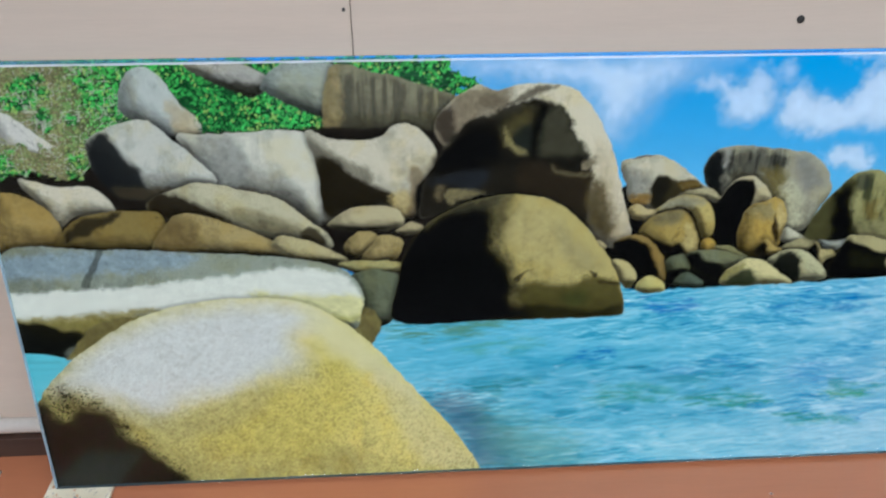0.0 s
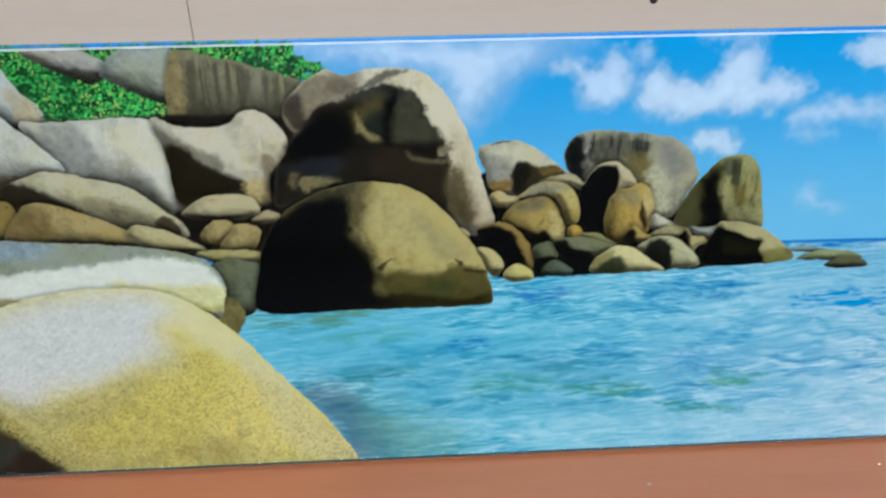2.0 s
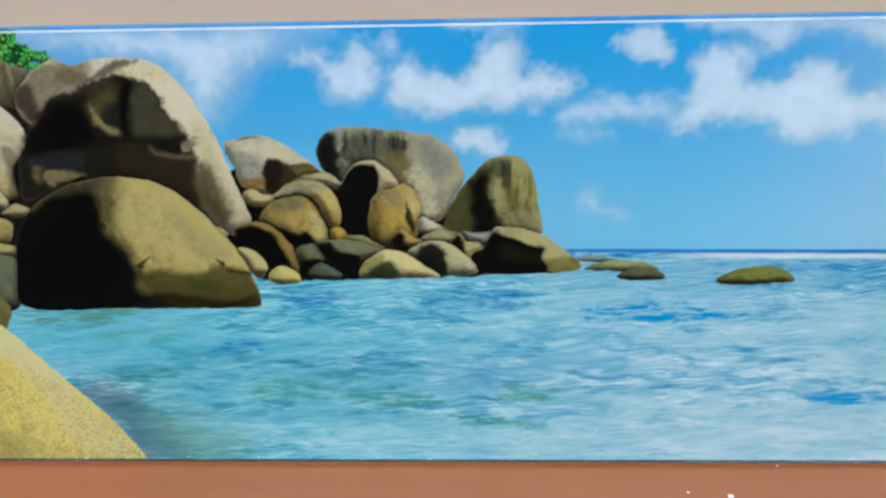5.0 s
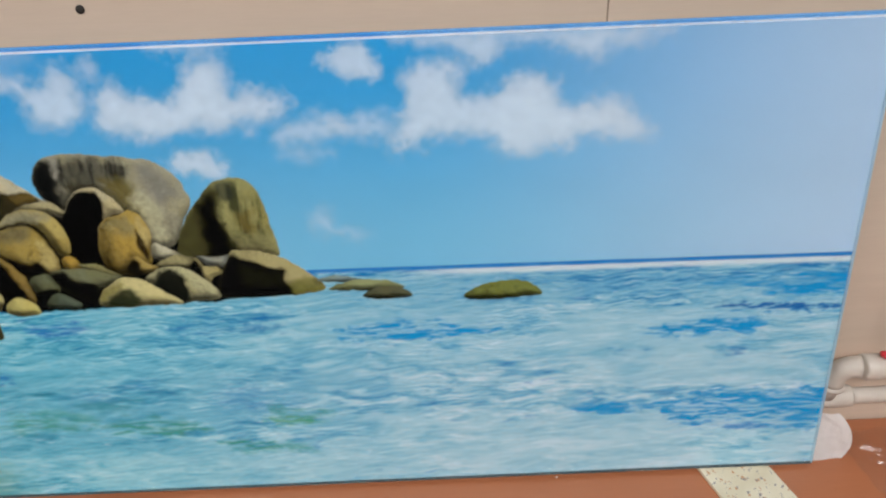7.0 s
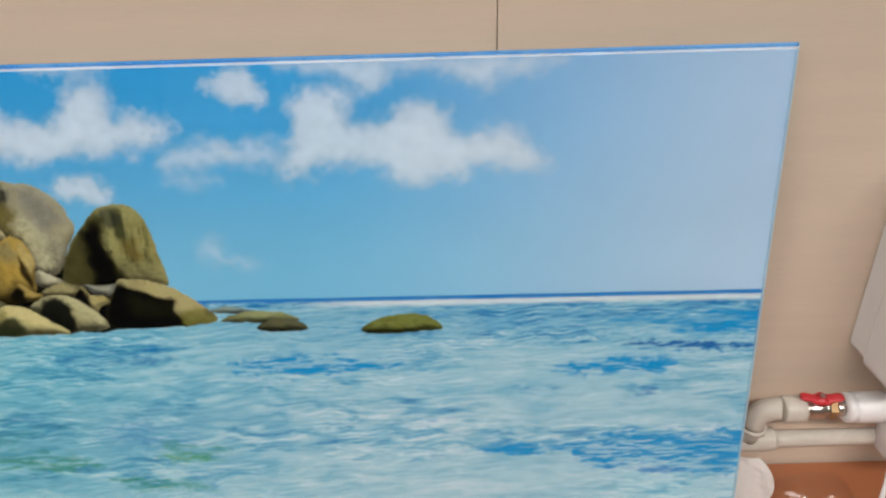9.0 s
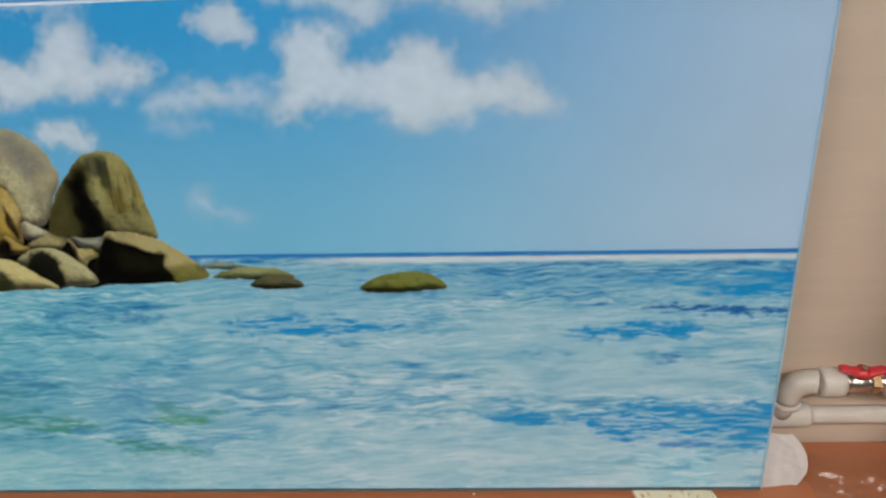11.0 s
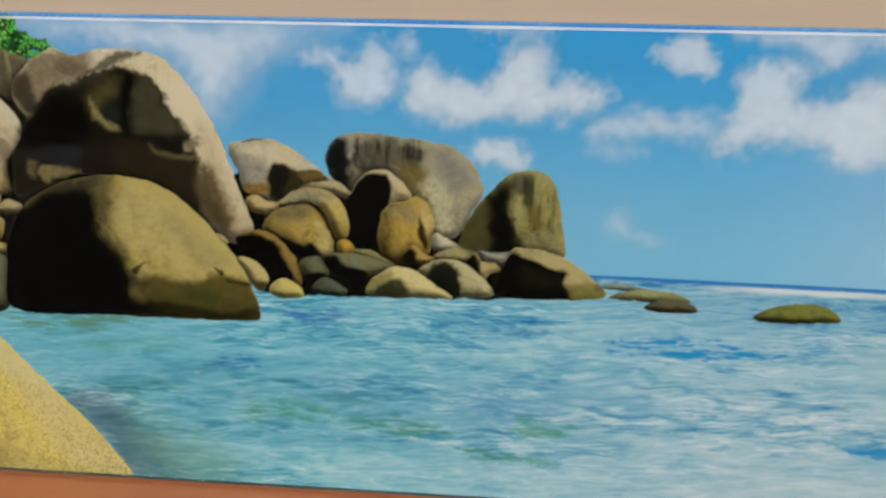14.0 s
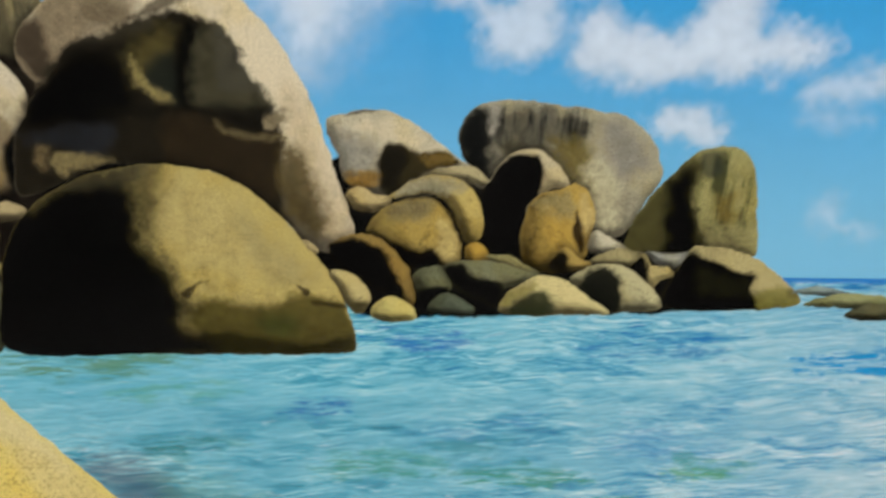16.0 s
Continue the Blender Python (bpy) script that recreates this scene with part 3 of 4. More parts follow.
rock([(273, 510), (324, 512), (386, 512), (405, 497), (409, 457), (420, 399), (397, 392), (364, 423), (322, 432), (282, 444), (256, 482), (243, 510)], (206, 201, 192), 0.35)
patch([(262, 503), (310, 509), (326, 466), (302, 442), (276, 453)], (150, 148, 140), 8,0.7)
patch([(303, 444), (337, 436), (364, 424), (397, 394), (356, 416), (315, 429)], (92, 78, 54), 4,0.85)
rock([(132, 500), (157, 519), (205, 529), (229, 511), (259, 482), (284, 452), (261, 443), (210, 431), (168, 429), (139, 460)], (196, 193, 188), 0.5)
patch([(131, 495), (149, 512), (164, 505), (177, 480), (192, 466), (199, 439), (168, 425), (143, 440), (135, 471)], (40, 43, 45), 6,0.95)
patch([(157, 445), (212, 444), (264, 443), (210, 431), (168, 429)], (90, 78, 56), 4,0.8)
rock([(398, 511), (433, 501), (482, 501), (510, 518), (536, 513), (561, 479), (547, 443), (529, 387), (506, 397), (441, 411), (415, 394), (410, 465)], (202, 192, 176), 0.4)
patch([(404, 500), (418, 490), (445, 475), (474, 463), (473, 443), (444, 459), (416, 474)], (122, 114, 94), 5,0.75)
patch([(411, 477), (431, 474), (451, 456), (472, 444), (501, 429), (504, 413), (470, 414), (426, 399), (407, 427)], (50, 40, 17), 4,0.97)
patch([(501, 429), (523, 429), (525, 389), (506, 398)], (200, 176, 114), 5,0.8)
patch([(526, 462), (544, 445), (529, 387), (522, 395)], (120, 98, 58), 4,0.7)
dark([(411, 394), (528, 402), (565, 483), (629, 437), (586, 385), (514, 324), (500, 250), (437, 335)], (46, 38, 32), 6)
rock([(194, 425), (233, 443), (262, 450), (302, 442), (357, 426), (397, 394), (419, 375), (420, 357), (380, 366), (317, 380), (262, 397), (206, 406)], (190, 181, 156), 0.3)
patch([(194, 423), (208, 437), (238, 432), (264, 417), (298, 392), (248, 399), (206, 406)], (54, 42, 23), 4,0.95)
patch([(384, 382), (400, 387), (415, 367), (406, 358), (388, 366)], (58, 46, 23), 3,0.9)
patch([(299, 414), (355, 403), (389, 383), (353, 380), (311, 393)], (128, 116, 78), 6,0.6)
rock([(43, 459), (83, 449), (130, 446), (149, 427), (150, 412), (102, 408), (74, 390), (63, 421)], (206, 196, 180), 0.5)
rock([(13, 439), (58, 429), (83, 393), (59, 366), (-6, 360)], (168, 143, 88), 0.5)
rock([(67, 365), (93, 399), (131, 413), (173, 414), (210, 407), (198, 358), (79, 361)], (142, 122, 72), 0.6)
patch([(80, 375), (108, 402), (159, 413), (146, 400), (104, 382)], (46, 40, 30), 4,0.85)
rock([(189, 362), (220, 403), (249, 409), (297, 393), (338, 373), (375, 345), (292, 350), (199, 358)], (172, 152, 106), 0.5)
patch([(192, 364), (220, 399), (251, 395), (242, 358)], (128, 106, 60), 7,0.7)
rock([(344, 361), (356, 376), (395, 367), (441, 339), (378, 340)], (186, 172, 132), 0.5)
rock([(417, 389), (456, 413), (506, 409), (514, 387), (468, 379)], (186, 172, 140), 0.6)
rock([(439, 366), (461, 380), (484, 369), (459, 346), (441, 344)], (168, 148, 100), 0.6)
rock([(457, 336), (483, 373), (513, 366), (505, 342), (481, 334)], (172, 152, 104), 0.6)
rock([(503, 378), (527, 392), (540, 383), (528, 373)], (176, 160, 126), 0.5)
rock([(429, 337), (503, 337), (508, 323), (451, 320)], (172, 162, 112), 0.5)
rock([(433, 307), (466, 326), (503, 318), (507, 292), (494, 248), (462, 245), (452, 273)], (112, 117, 96), 0.5)
dark([(-22, 289), (137, 288), (448, 277), (460, 208), (350, 195), (48, 207), (-40, 210)], (128, 116, 66), 2)
rock([(-6, 358), (115, 364), (221, 358), (328, 350), (407, 337), (443, 318), (459, 289), (453, 258), (438, 239), (357, 272), (134, 267), (76, 236), (48, 207), (-41, 206)], (150, 155, 145), 0.2)
patch([(-7, 355), (114, 362), (242, 355), (218, 337), (87, 330), (-13, 329)], (150, 166, 176), 8,0.8)
patch([(120, 362), (129, 363), (94, 301), (86, 301)], (86, 90, 80), 1.5,0.75)
patch([(-19, 303), (141, 310), (289, 323), (363, 331), (428, 320), (456, 289), (445, 260), (387, 269), (336, 284), (246, 280), (171, 270), (60, 266), (-27, 267)], (232, 230, 215), 4,0.95)
patch([(308, 298), (374, 292), (456, 285), (443, 248), (387, 269), (321, 286)], (214, 205, 120), 6,0.7)
patch([(-5, 268), (83, 273), (187, 279), (132, 259), (76, 236), (26, 242)], (150, 135, 62), 5,0.85)
patch([(-22, 259), (30, 261), (78, 247), (121, 257), (60, 222), (45, 209), (-33, 210)], (22, 24, 16), 5,0.95)
sea([(-40, 213), (52, 209), (26, 163), (3, 143), (-57, 140)], (110, 196, 208), 1)
rock([(2, 141), (25, 171), (53, 200), (92, 229), (138, 257), (193, 278), (254, 288), (313, 290), (365, 285), (402, 270), (438, 242), (475, 205), (505, 164), (536, 125), (568, 86), (593, 46), (612, 15), (619, -11), (619, -74), (403, -73), (151, -63), (-12, -54), (-36, 63)], (212, 198, 122), 0.05)
patch([(31, 162), (87, 221), (153, 256), (230, 279), (313, 286), (372, 278), (397, 252), (360, 227), (382, 191), (371, 165), (315, 158), (259, 142), (203, 131), (161, 110), (116, 126), (74, 151), (53, 161)], (220, 218, 210), 30, 1.0)
patch([(357, 192), (421, 208), (447, 115), (386, 41), (287, 36), (211, 74), (275, 142)], (206, 190, 92), 30, 0.65)
patch([(372, 282), (424, 259), (468, 213), (509, 159), (528, 116), (458, 170), (398, 217)], (222, 214, 168), 16, 0.75)
patch([(459, 188), (513, 150), (568, 71), (614, 10), (542, 8), (495, 94)], (212, 202, 150), 14, 0.6)
patch([(105, 149), (177, 114), (258, 138), (322, 149), (286, 104), (171, 71)], (186, 174, 112), 14, 0.6)
speckle([(38, 161), (124, 126), (203, 131), (315, 158), (388, 191), (481, 151), (568, 71), (610, -21), (159, -7), (57, 96)], (126, 112, 62), 30, 0.42)
speckle([(58, 187), (152, 248), (312, 280), (376, 227), (340, 166), (179, 128)], (158, 148, 122), 24, 0.28)
patch([(31, 162), (59, 151), (101, 127), (127, 93), (95, 94), (31, 125)], (96, 88, 44), 10, 0.6)
patch([(-4, 141), (29, 114), (63, 128), (96, 118), (111, 84), (143, 54), (172, 23), (196, -11), (188, -66), (-44, -52)], (20, 32, 18), 13, 1.0)
speckle([(16, 162), (68, 160), (134, 88), (197, -4), (135, -6), (78, 86), (13, 112)], (40, 44, 20), 12, 0.9)
speckle([(10, 135), (84, 118), (161, 3), (41, 10)], (74, 78, 30), 14, 0.35)
dark([(763, 373), (800, 432), (827, 427), (936, 413), (1026, 387), (1097, 350), (1111, 296), (976, 294), (870, 286), (800, 313)], (22, 20, 15), 2)
dark([(791, 361), (804, 407), (828, 407), (881, 423), (929, 424), (997, 409), (1031, 363), (1104, 353), (1128, 295), (1008, 288), (904, 285), (821, 287), (782, 334)], (24, 21, 15), 2)
rock([(904, 450), (907, 464), (917, 475), (935, 482), (959, 482), (977, 479), (1010, 476), (1039, 471), (1059, 461), (1071, 447), (1079, 428), (1080, 415), (1068, 395), (1056, 369), (1026, 363), (998, 399), (967, 424), (929, 419), (912, 428)], (172, 166, 148), 0.1)
patch([(903, 450), (908, 467), (919, 473), (932, 469), (933, 448), (930, 421), (912, 427)], (36, 38, 37), 6, 1.0)
patch([(929, 471), (959, 476), (1011, 470), (1015, 456), (994, 443), (971, 443), (939, 448)], (72, 72, 66), 9, 0.75)
drips([(931, 474), (959, 477), (1011, 471), (1016, 454), (995, 439), (971, 441), (942, 445)], (40, 42, 39), 10, 1.0)
patch([(942, 445), (968, 446), (983, 436), (971, 434), (947, 436)], (70, 66, 46), 6, 0.7)
patch([(929, 476), (938, 479), (936, 458), (931, 455)], (166, 160, 146), 3, 0.8)
patch([(980, 448), (1003, 453), (1016, 444), (1015, 425), (1028, 400), (1007, 410), (991, 429)], (124, 110, 52), 8, 0.85)
patch([(1015, 430), (1040, 425), (1047, 400), (1045, 374), (1028, 374), (1017, 405)], (200, 192, 156), 10, 0.8)
patch([(1026, 466), (1050, 460), (1068, 440), (1069, 425), (1045, 419), (1028, 439)], (136, 134, 128), 12, 0.75)
rock([(795, 462), (806, 467), (818, 471), (836, 472), (852, 470), (871, 460), (890, 445), (907, 431), (924, 421), (934, 409), (925, 406), (905, 413), (881, 398), (852, 398), (823, 402), (810, 412), (803, 436)], (200, 190, 170), 0.1)
patch([(806, 451), (829, 451), (839, 437), (828, 421), (809, 427)], (148, 147, 138), 10, 0.65)
patch([(839, 422), (841, 437), (848, 443), (862, 443), (873, 437), (890, 439), (900, 435), (907, 427), (895, 424), (881, 420), (874, 415), (852, 403), (840, 405)], (78, 68, 40), 3, 1.0)
patch([(839, 422), (843, 439), (857, 443), (865, 428), (852, 407), (840, 405)], (38, 36, 29), 5, 0.85)
patch([(810, 413), (824, 421), (837, 421), (839, 412), (823, 406), (811, 406)], (150, 116, 52), 4, 0.9)
patch([(874, 434), (895, 436), (901, 428), (881, 423)], (130, 106, 52), 3, 0.8)
patch([(809, 468), (825, 472), (838, 471), (825, 469)], (58, 53, 44), 1.5, 0.8)
dark([(541, 447), (626, 471), (679, 425), (616, 403), (537, 404)], (22, 20, 15), 4)
rock([(558, 520), (575, 544), (596, 557), (613, 564), (634, 557), (662, 563), (690, 564), (711, 562), (732, 555), (751, 538), (766, 516), (779, 491), (790, 462), (798, 432), (809, 393), (818, 357), (794, 346), (774, 355), (758, 375), (726, 403), (696, 419), (651, 424), (615, 425), (571, 407), (538, 397), (542, 438), (557, 467), (568, 485), (558, 503)], (210, 198, 178), 0.1)
patch([(762, 491), (779, 469), (800, 407), (815, 361), (798, 356), (781, 407), (764, 450)], (196, 176, 140), 10, 0.6)
patch([(579, 492), (600, 509), (614, 519), (649, 526), (670, 536), (684, 544), (701, 539), (719, 528), (731, 510), (743, 488), (755, 466), (760, 455), (757, 448), (758, 421), (757, 387), (770, 359), (750, 379), (711, 407), (652, 411), (578, 396), (526, 374), (528, 446), (557, 482), (568, 487)], (54, 48, 36), 5, 1.0)
patch([(547, 475), (556, 520), (572, 541), (600, 559), (651, 565), (649, 535), (614, 523), (579, 490), (561, 460)], (140, 124, 100), 7, 0.85)
patch([(561, 520), (579, 544), (600, 557), (614, 554), (614, 537), (603, 516), (579, 495), (565, 499)], (150, 134, 108), 4, 0.8)
patch([(556, 520), (575, 539), (583, 520), (579, 499), (568, 494)], (82, 70, 56), 4, 0.9)
patch([(617, 554), (641, 550), (652, 539), (635, 533), (614, 540)], (120, 106, 82), 3, 0.6)
patch([(649, 539), (679, 559), (711, 561), (690, 552), (670, 543)], (84, 74, 58), 3, 0.8)
patch([(548, 458), (561, 479), (573, 493), (589, 509), (609, 524), (630, 529), (657, 540), (679, 544), (700, 539), (720, 530), (728, 508), (674, 498), (624, 462)], (50, 45, 34), 4, 0.95)
patch([(581, 497), (614, 513), (637, 504), (636, 467), (560, 454), (557, 470)], (20, 20, 16), 12, 0.95)
patch([(643, 513), (662, 530), (678, 531), (676, 507), (661, 500), (646, 489)], (100, 90, 50), 10, 0.85)
patch([(659, 507), (680, 512), (679, 476), (667, 480), (656, 492)], (50, 56, 48), 6, 0.9)
patch([(684, 529), (697, 531), (691, 474), (684, 472), (677, 481)], (24, 26, 21), 6, 0.9)
patch([(699, 530), (719, 530), (728, 508), (744, 486), (752, 473), (693, 472)], (86, 82, 62), 6, 0.95)
patch([(643, 509), (650, 502), (658, 489), (672, 477), (666, 473), (652, 484), (644, 493)], (152, 138, 88), 4, 0.9)
patch([(626, 472), (752, 473), (762, 469), (758, 458), (728, 453), (706, 464), (625, 465)], (38, 36, 28), 6, 0.8)
patch([(665, 465), (706, 463), (727, 452), (758, 449), (754, 421), (747, 396), (719, 411), (679, 425), (661, 427)], (66, 54, 37), 5, 1.0)
patch([(704, 464), (714, 456), (737, 451), (760, 449), (759, 444), (732, 445), (709, 454)], (116, 104, 72), 3, 0.9)
patch([(746, 466), (758, 469), (762, 463), (755, 455), (746, 456)], (150, 136, 106), 3, 0.85)
patch([(758, 440), (773, 437), (786, 407), (794, 371), (784, 360), (765, 376), (754, 407)], (98, 84, 48), 8, 0.9)
patch([(554, 443), (583, 454), (619, 459), (619, 443), (601, 430), (580, 436)], (54, 58, 66), 7, 0.8)
patch([(557, 437), (567, 439), (566, 423), (557, 419)], (120, 104, 72), 4, 0.9)
patch([(569, 429), (588, 433), (619, 429), (595, 421), (576, 413)], (140, 126, 86), 4, 0.9)
rock([(881, 420), (900, 425), (919, 425), (931, 414), (937, 405), (924, 409), (910, 412), (891, 414)], (178, 166, 132), 0.3)
rock([(810, 401), (823, 407), (834, 400), (848, 398), (842, 386), (823, 385), (813, 391)], (188, 170, 128), 0.3)
rock([(927, 349), (924, 393), (936, 421), (949, 437), (966, 442), (981, 436), (994, 424), (1001, 410), (981, 402), (977, 347)], (192, 180, 154), 0.1)
patch([(925, 344), (923, 399), (933, 415), (949, 435), (966, 436), (975, 431), (979, 419), (974, 399), (965, 384), (964, 357), (962, 338)], (14, 15, 17), 3, 1.0)
rock([(966, 335), (962, 368), (967, 389), (976, 402), (993, 407), (1007, 412), (1020, 402), (1027, 384), (1024, 363), (1019, 341), (999, 331), (973, 330)], (182, 154, 84), 0.25)
patch([(973, 395), (990, 406), (1002, 402), (1005, 383), (985, 385)], (150, 140, 100), 6, 0.75)
patch([(1009, 388), (1016, 374), (1020, 358), (1017, 348), (1009, 368)], (62, 46, 24), 2, 0.95)
patch([(1013, 404), (1025, 391), (1026, 369), (1020, 363), (1013, 389)], (196, 176, 122), 4, 0.6)
rock([(847, 398), (862, 410), (881, 417), (900, 416), (915, 408), (925, 393), (929, 373), (922, 356), (911, 361), (901, 388), (881, 401)], (188, 168, 106), 0.15)
patch([(852, 402), (871, 414), (895, 416), (911, 408), (891, 403)], (156, 152, 130), 5, 0.75)
rock([(827, 371), (838, 385), (857, 395), (881, 397), (898, 386), (909, 367), (910, 346), (902, 334), (872, 331), (852, 345), (832, 360)], (170, 148, 86), 0.15)
patch([(842, 385), (867, 395), (887, 391), (872, 379)], (128, 118, 88), 6, 0.75)
patch([(828, 367), (847, 359), (872, 351), (890, 351), (888, 331), (862, 331), (842, 350)], (34, 27, 13), 4, 1.0)
patch([(891, 378), (907, 365), (909, 344), (897, 337), (889, 357)], (202, 182, 122), 5, 0.6)
patch([(846, 396), (871, 405), (891, 400), (901, 391), (909, 373), (913, 356), (906, 361), (898, 383), (881, 396), (852, 394)], (28, 22, 13), 2, 1.0)
rock([(914, 353), (926, 357), (935, 344), (927, 334), (916, 337)], (188, 156, 80), 0.3)
rock([(1023, 351), (1028, 370), (1047, 361), (1059, 352), (1038, 346)], (194, 188, 170), 0.2)
rock([(1024, 338), (1038, 349), (1063, 353), (1075, 345), (1060, 333), (1034, 335)], (168, 158, 120), 0.3)
rock([(989, 333), (995, 350), (1005, 353), (1018, 342), (1027, 336), (1014, 331)], (172, 148, 88), 0.3)
patch([(988, 332), (995, 350), (1004, 348), (1007, 331)], (40, 34, 22), 3, 1.0)
rock([(1076, 350), (1113, 351), (1106, 336), (1090, 336)], (176, 178, 176), 0.2)
rock([(1062, 335), (1074, 348), (1081, 337), (1099, 334), (1104, 326), (1091, 320), (1084, 306), (1075, 319)], (176, 162, 116), 0.2)
patch([(1060, 335), (1074, 346), (1079, 320), (1069, 324)], (26, 24, 18), 3, 1.0)
rock([(1058, 353), (1060, 374), (1072, 400), (1089, 421), (1104, 438), (1117, 445), (1139, 446), (1152, 439), (1163, 421), (1170, 386), (1174, 347), (1140, 350), (1094, 349)], (160, 154, 106), 0.05)
drips([(1113, 438), (1151, 435), (1163, 411), (1167, 375), (1131, 375), (1111, 406)], (62, 68, 38), 8, 1.0)
patch([(1111, 440), (1127, 442), (1133, 426), (1116, 421)], (62, 68, 58), 5, 0.7)
patch([(1130, 398), (1148, 402), (1152, 379), (1136, 379)], (136, 116, 52), 8, 0.6)
patch([(1124, 370), (1162, 374), (1169, 350), (1130, 352)], (152, 144, 98), 8, 0.65)
patch([(1057, 352), (1062, 379), (1077, 403), (1093, 426), (1107, 438), (1113, 426), (1110, 401), (1119, 375), (1123, 350)], (90, 86, 48), 5, 0.95)
patch([(1094, 348), (1089, 385), (1091, 416), (1106, 426), (1107, 406), (1117, 375), (1124, 348)], (15, 14, 10), 8, 1.0)
rock([(793, 351), (803, 359), (823, 365), (837, 362), (852, 348), (865, 330), (870, 307), (866, 292), (847, 301), (822, 323), (802, 335)], (150, 126, 74), 0.1)
patch([(791, 351), (808, 357), (827, 356), (847, 340), (857, 319), (860, 294), (842, 301), (822, 320), (796, 336)], (12, 11, 9), 4, 1.0)
rock([(768, 358), (778, 357), (784, 347), (775, 344)], (190, 174, 134), 0.3)
rock([(932, 345), (952, 345), (969, 336), (983, 325), (953, 332)], (156, 152, 114), 0.3)
rock([(870, 329), (892, 335), (903, 319), (898, 307), (877, 301), (871, 315)], (116, 120, 96), 0.3)
patch([(874, 312), (898, 313), (893, 295), (875, 298)], (14, 16, 13), 3, 1.0)
rock([(894, 334), (912, 340), (937, 340), (963, 333), (984, 324), (969, 318), (949, 310), (945, 293), (929, 301), (908, 312)], (126, 128, 104), 0.2)
patch([(894, 334), (907, 335), (928, 325), (950, 319), (948, 295), (929, 301), (903, 318)], (16, 18, 14), 4, 1.0)
rock([(1010, 324), (1034, 337), (1060, 334), (1083, 317), (1097, 296), (1071, 290), (1044, 290), (1027, 307)], (186, 180, 146), 0.2)
patch([(1019, 320), (1035, 334), (1051, 328), (1058, 309), (1055, 291), (1039, 293), (1026, 307)], (32, 36, 29), 5, 0.97)
rock([(882, 292), (890, 305), (903, 308), (920, 296), (920, 287), (893, 285)], (100, 110, 96), 0.3)
rock([(945, 293), (964, 318), (984, 326), (1005, 322), (1027, 306), (1048, 289), (1008, 286), (966, 286)], (206, 194, 146), 0.25)
patch([(956, 298), (980, 309), (997, 300), (992, 287), (960, 287)], (48, 58, 33), 5, 0.92)
patch([(946, 298), (964, 316), (981, 317), (965, 302)], (150, 140, 70), 4, 0.65)
rock([(794, 329), (808, 329), (823, 318), (830, 302), (821, 288), (811, 292), (801, 313)], (190, 176, 128), 0.2)
patch([(812, 300), (830, 298), (821, 287)], (78, 70, 38), 3, 0.9)
rock([(830, 283), (834, 298), (847, 305), (862, 299), (872, 284), (852, 279)], (198, 186, 122), 0.3)
rock([(1098, 296), (1103, 326), (1113, 345), (1119, 355), (1145, 354), (1172, 346), (1196, 332), (1216, 315), (1226, 303), (1219, 297), (1188, 292), (1129, 292)], (178, 166, 124), 0.1)
patch([(1096, 296), (1102, 326), (1115, 347), (1137, 340), (1164, 332), (1179, 326), (1178, 314), (1191, 292), (1129, 290)], (19, 19, 12), 3, 1.0)
patch([(1123, 330), (1170, 323), (1178, 308), (1132, 308)], (54, 54, 32), 8, 0.75)
patch([(1186, 312), (1210, 315), (1226, 303), (1219, 296), (1190, 293)], (132, 128, 60), 5, 0.75)
rock([(502, 248), (505, 306), (513, 339), (530, 370), (549, 389), (571, 403), (600, 416), (637, 423), (666, 424), (696, 419), (726, 405), (758, 375), (778, 347), (796, 322), (808, 292), (814, 262), (812, 248), (766, 245), (703, 245), (616, 245)], (184, 168, 110), 0.1)
patch([(656, 405), (687, 412), (718, 391), (744, 356), (762, 329), (703, 334), (661, 350), (648, 370)], (186, 170, 116), 20, 0.6)
patch([(722, 386), (753, 350), (781, 318), (761, 312), (724, 350)], (160, 150, 108), 12, 0.5)
patch([(666, 291), (690, 301), (725, 293), (761, 304), (781, 307), (807, 293), (813, 261), (778, 248), (716, 247), (681, 260)], (94, 86, 37), 6, 0.92)
patch([(726, 284), (760, 285), (760, 267), (733, 266)], (66, 82, 38), 8, 0.6)
patch([(679, 268), (732, 260), (779, 257), (812, 263), (812, 246), (677, 246)], (48, 44, 16), 5, 0.85)
patch([(662, 308), (677, 317), (686, 321), (676, 314), (668, 302)], (70, 60, 34), 2, 0.85)
patch([(764, 316), (777, 310), (773, 306)], (64, 54, 30), 1.5, 0.85)
patch([(778, 300), (807, 295), (807, 292), (784, 295)], (70, 60, 32), 1.5, 0.8)
patch([(637, 420), (663, 426), (654, 396), (642, 354), (634, 368), (632, 400)], (84, 75, 43), 16, 0.8)
patch([(407, 231), (451, 368), (539, 390), (570, 407), (594, 414), (623, 419), (633, 404), (634, 380), (636, 355), (647, 338), (661, 311), (667, 292), (661, 272), (666, 243)], (17, 17, 12), 17, 1.0)
patch([(565, 404), (594, 415), (623, 425), (651, 425), (635, 411), (592, 401)], (72, 68, 52), 10, 0.8)
patch([(566, 328), (632, 349), (652, 317), (648, 284), (550, 295)], (24, 28, 17), 18, 0.8)
rock([(1218, 309), (1238, 318), (1258, 314), (1273, 308)], (140, 160, 170), 0.2)
rock([(1229, 298), (1265, 310), (1305, 306), (1323, 296), (1277, 294)], (154, 158, 118), 0.3)
rock([(1271, 287), (1291, 299), (1318, 297), (1333, 285), (1297, 282)], (106, 106, 82), 0.4)
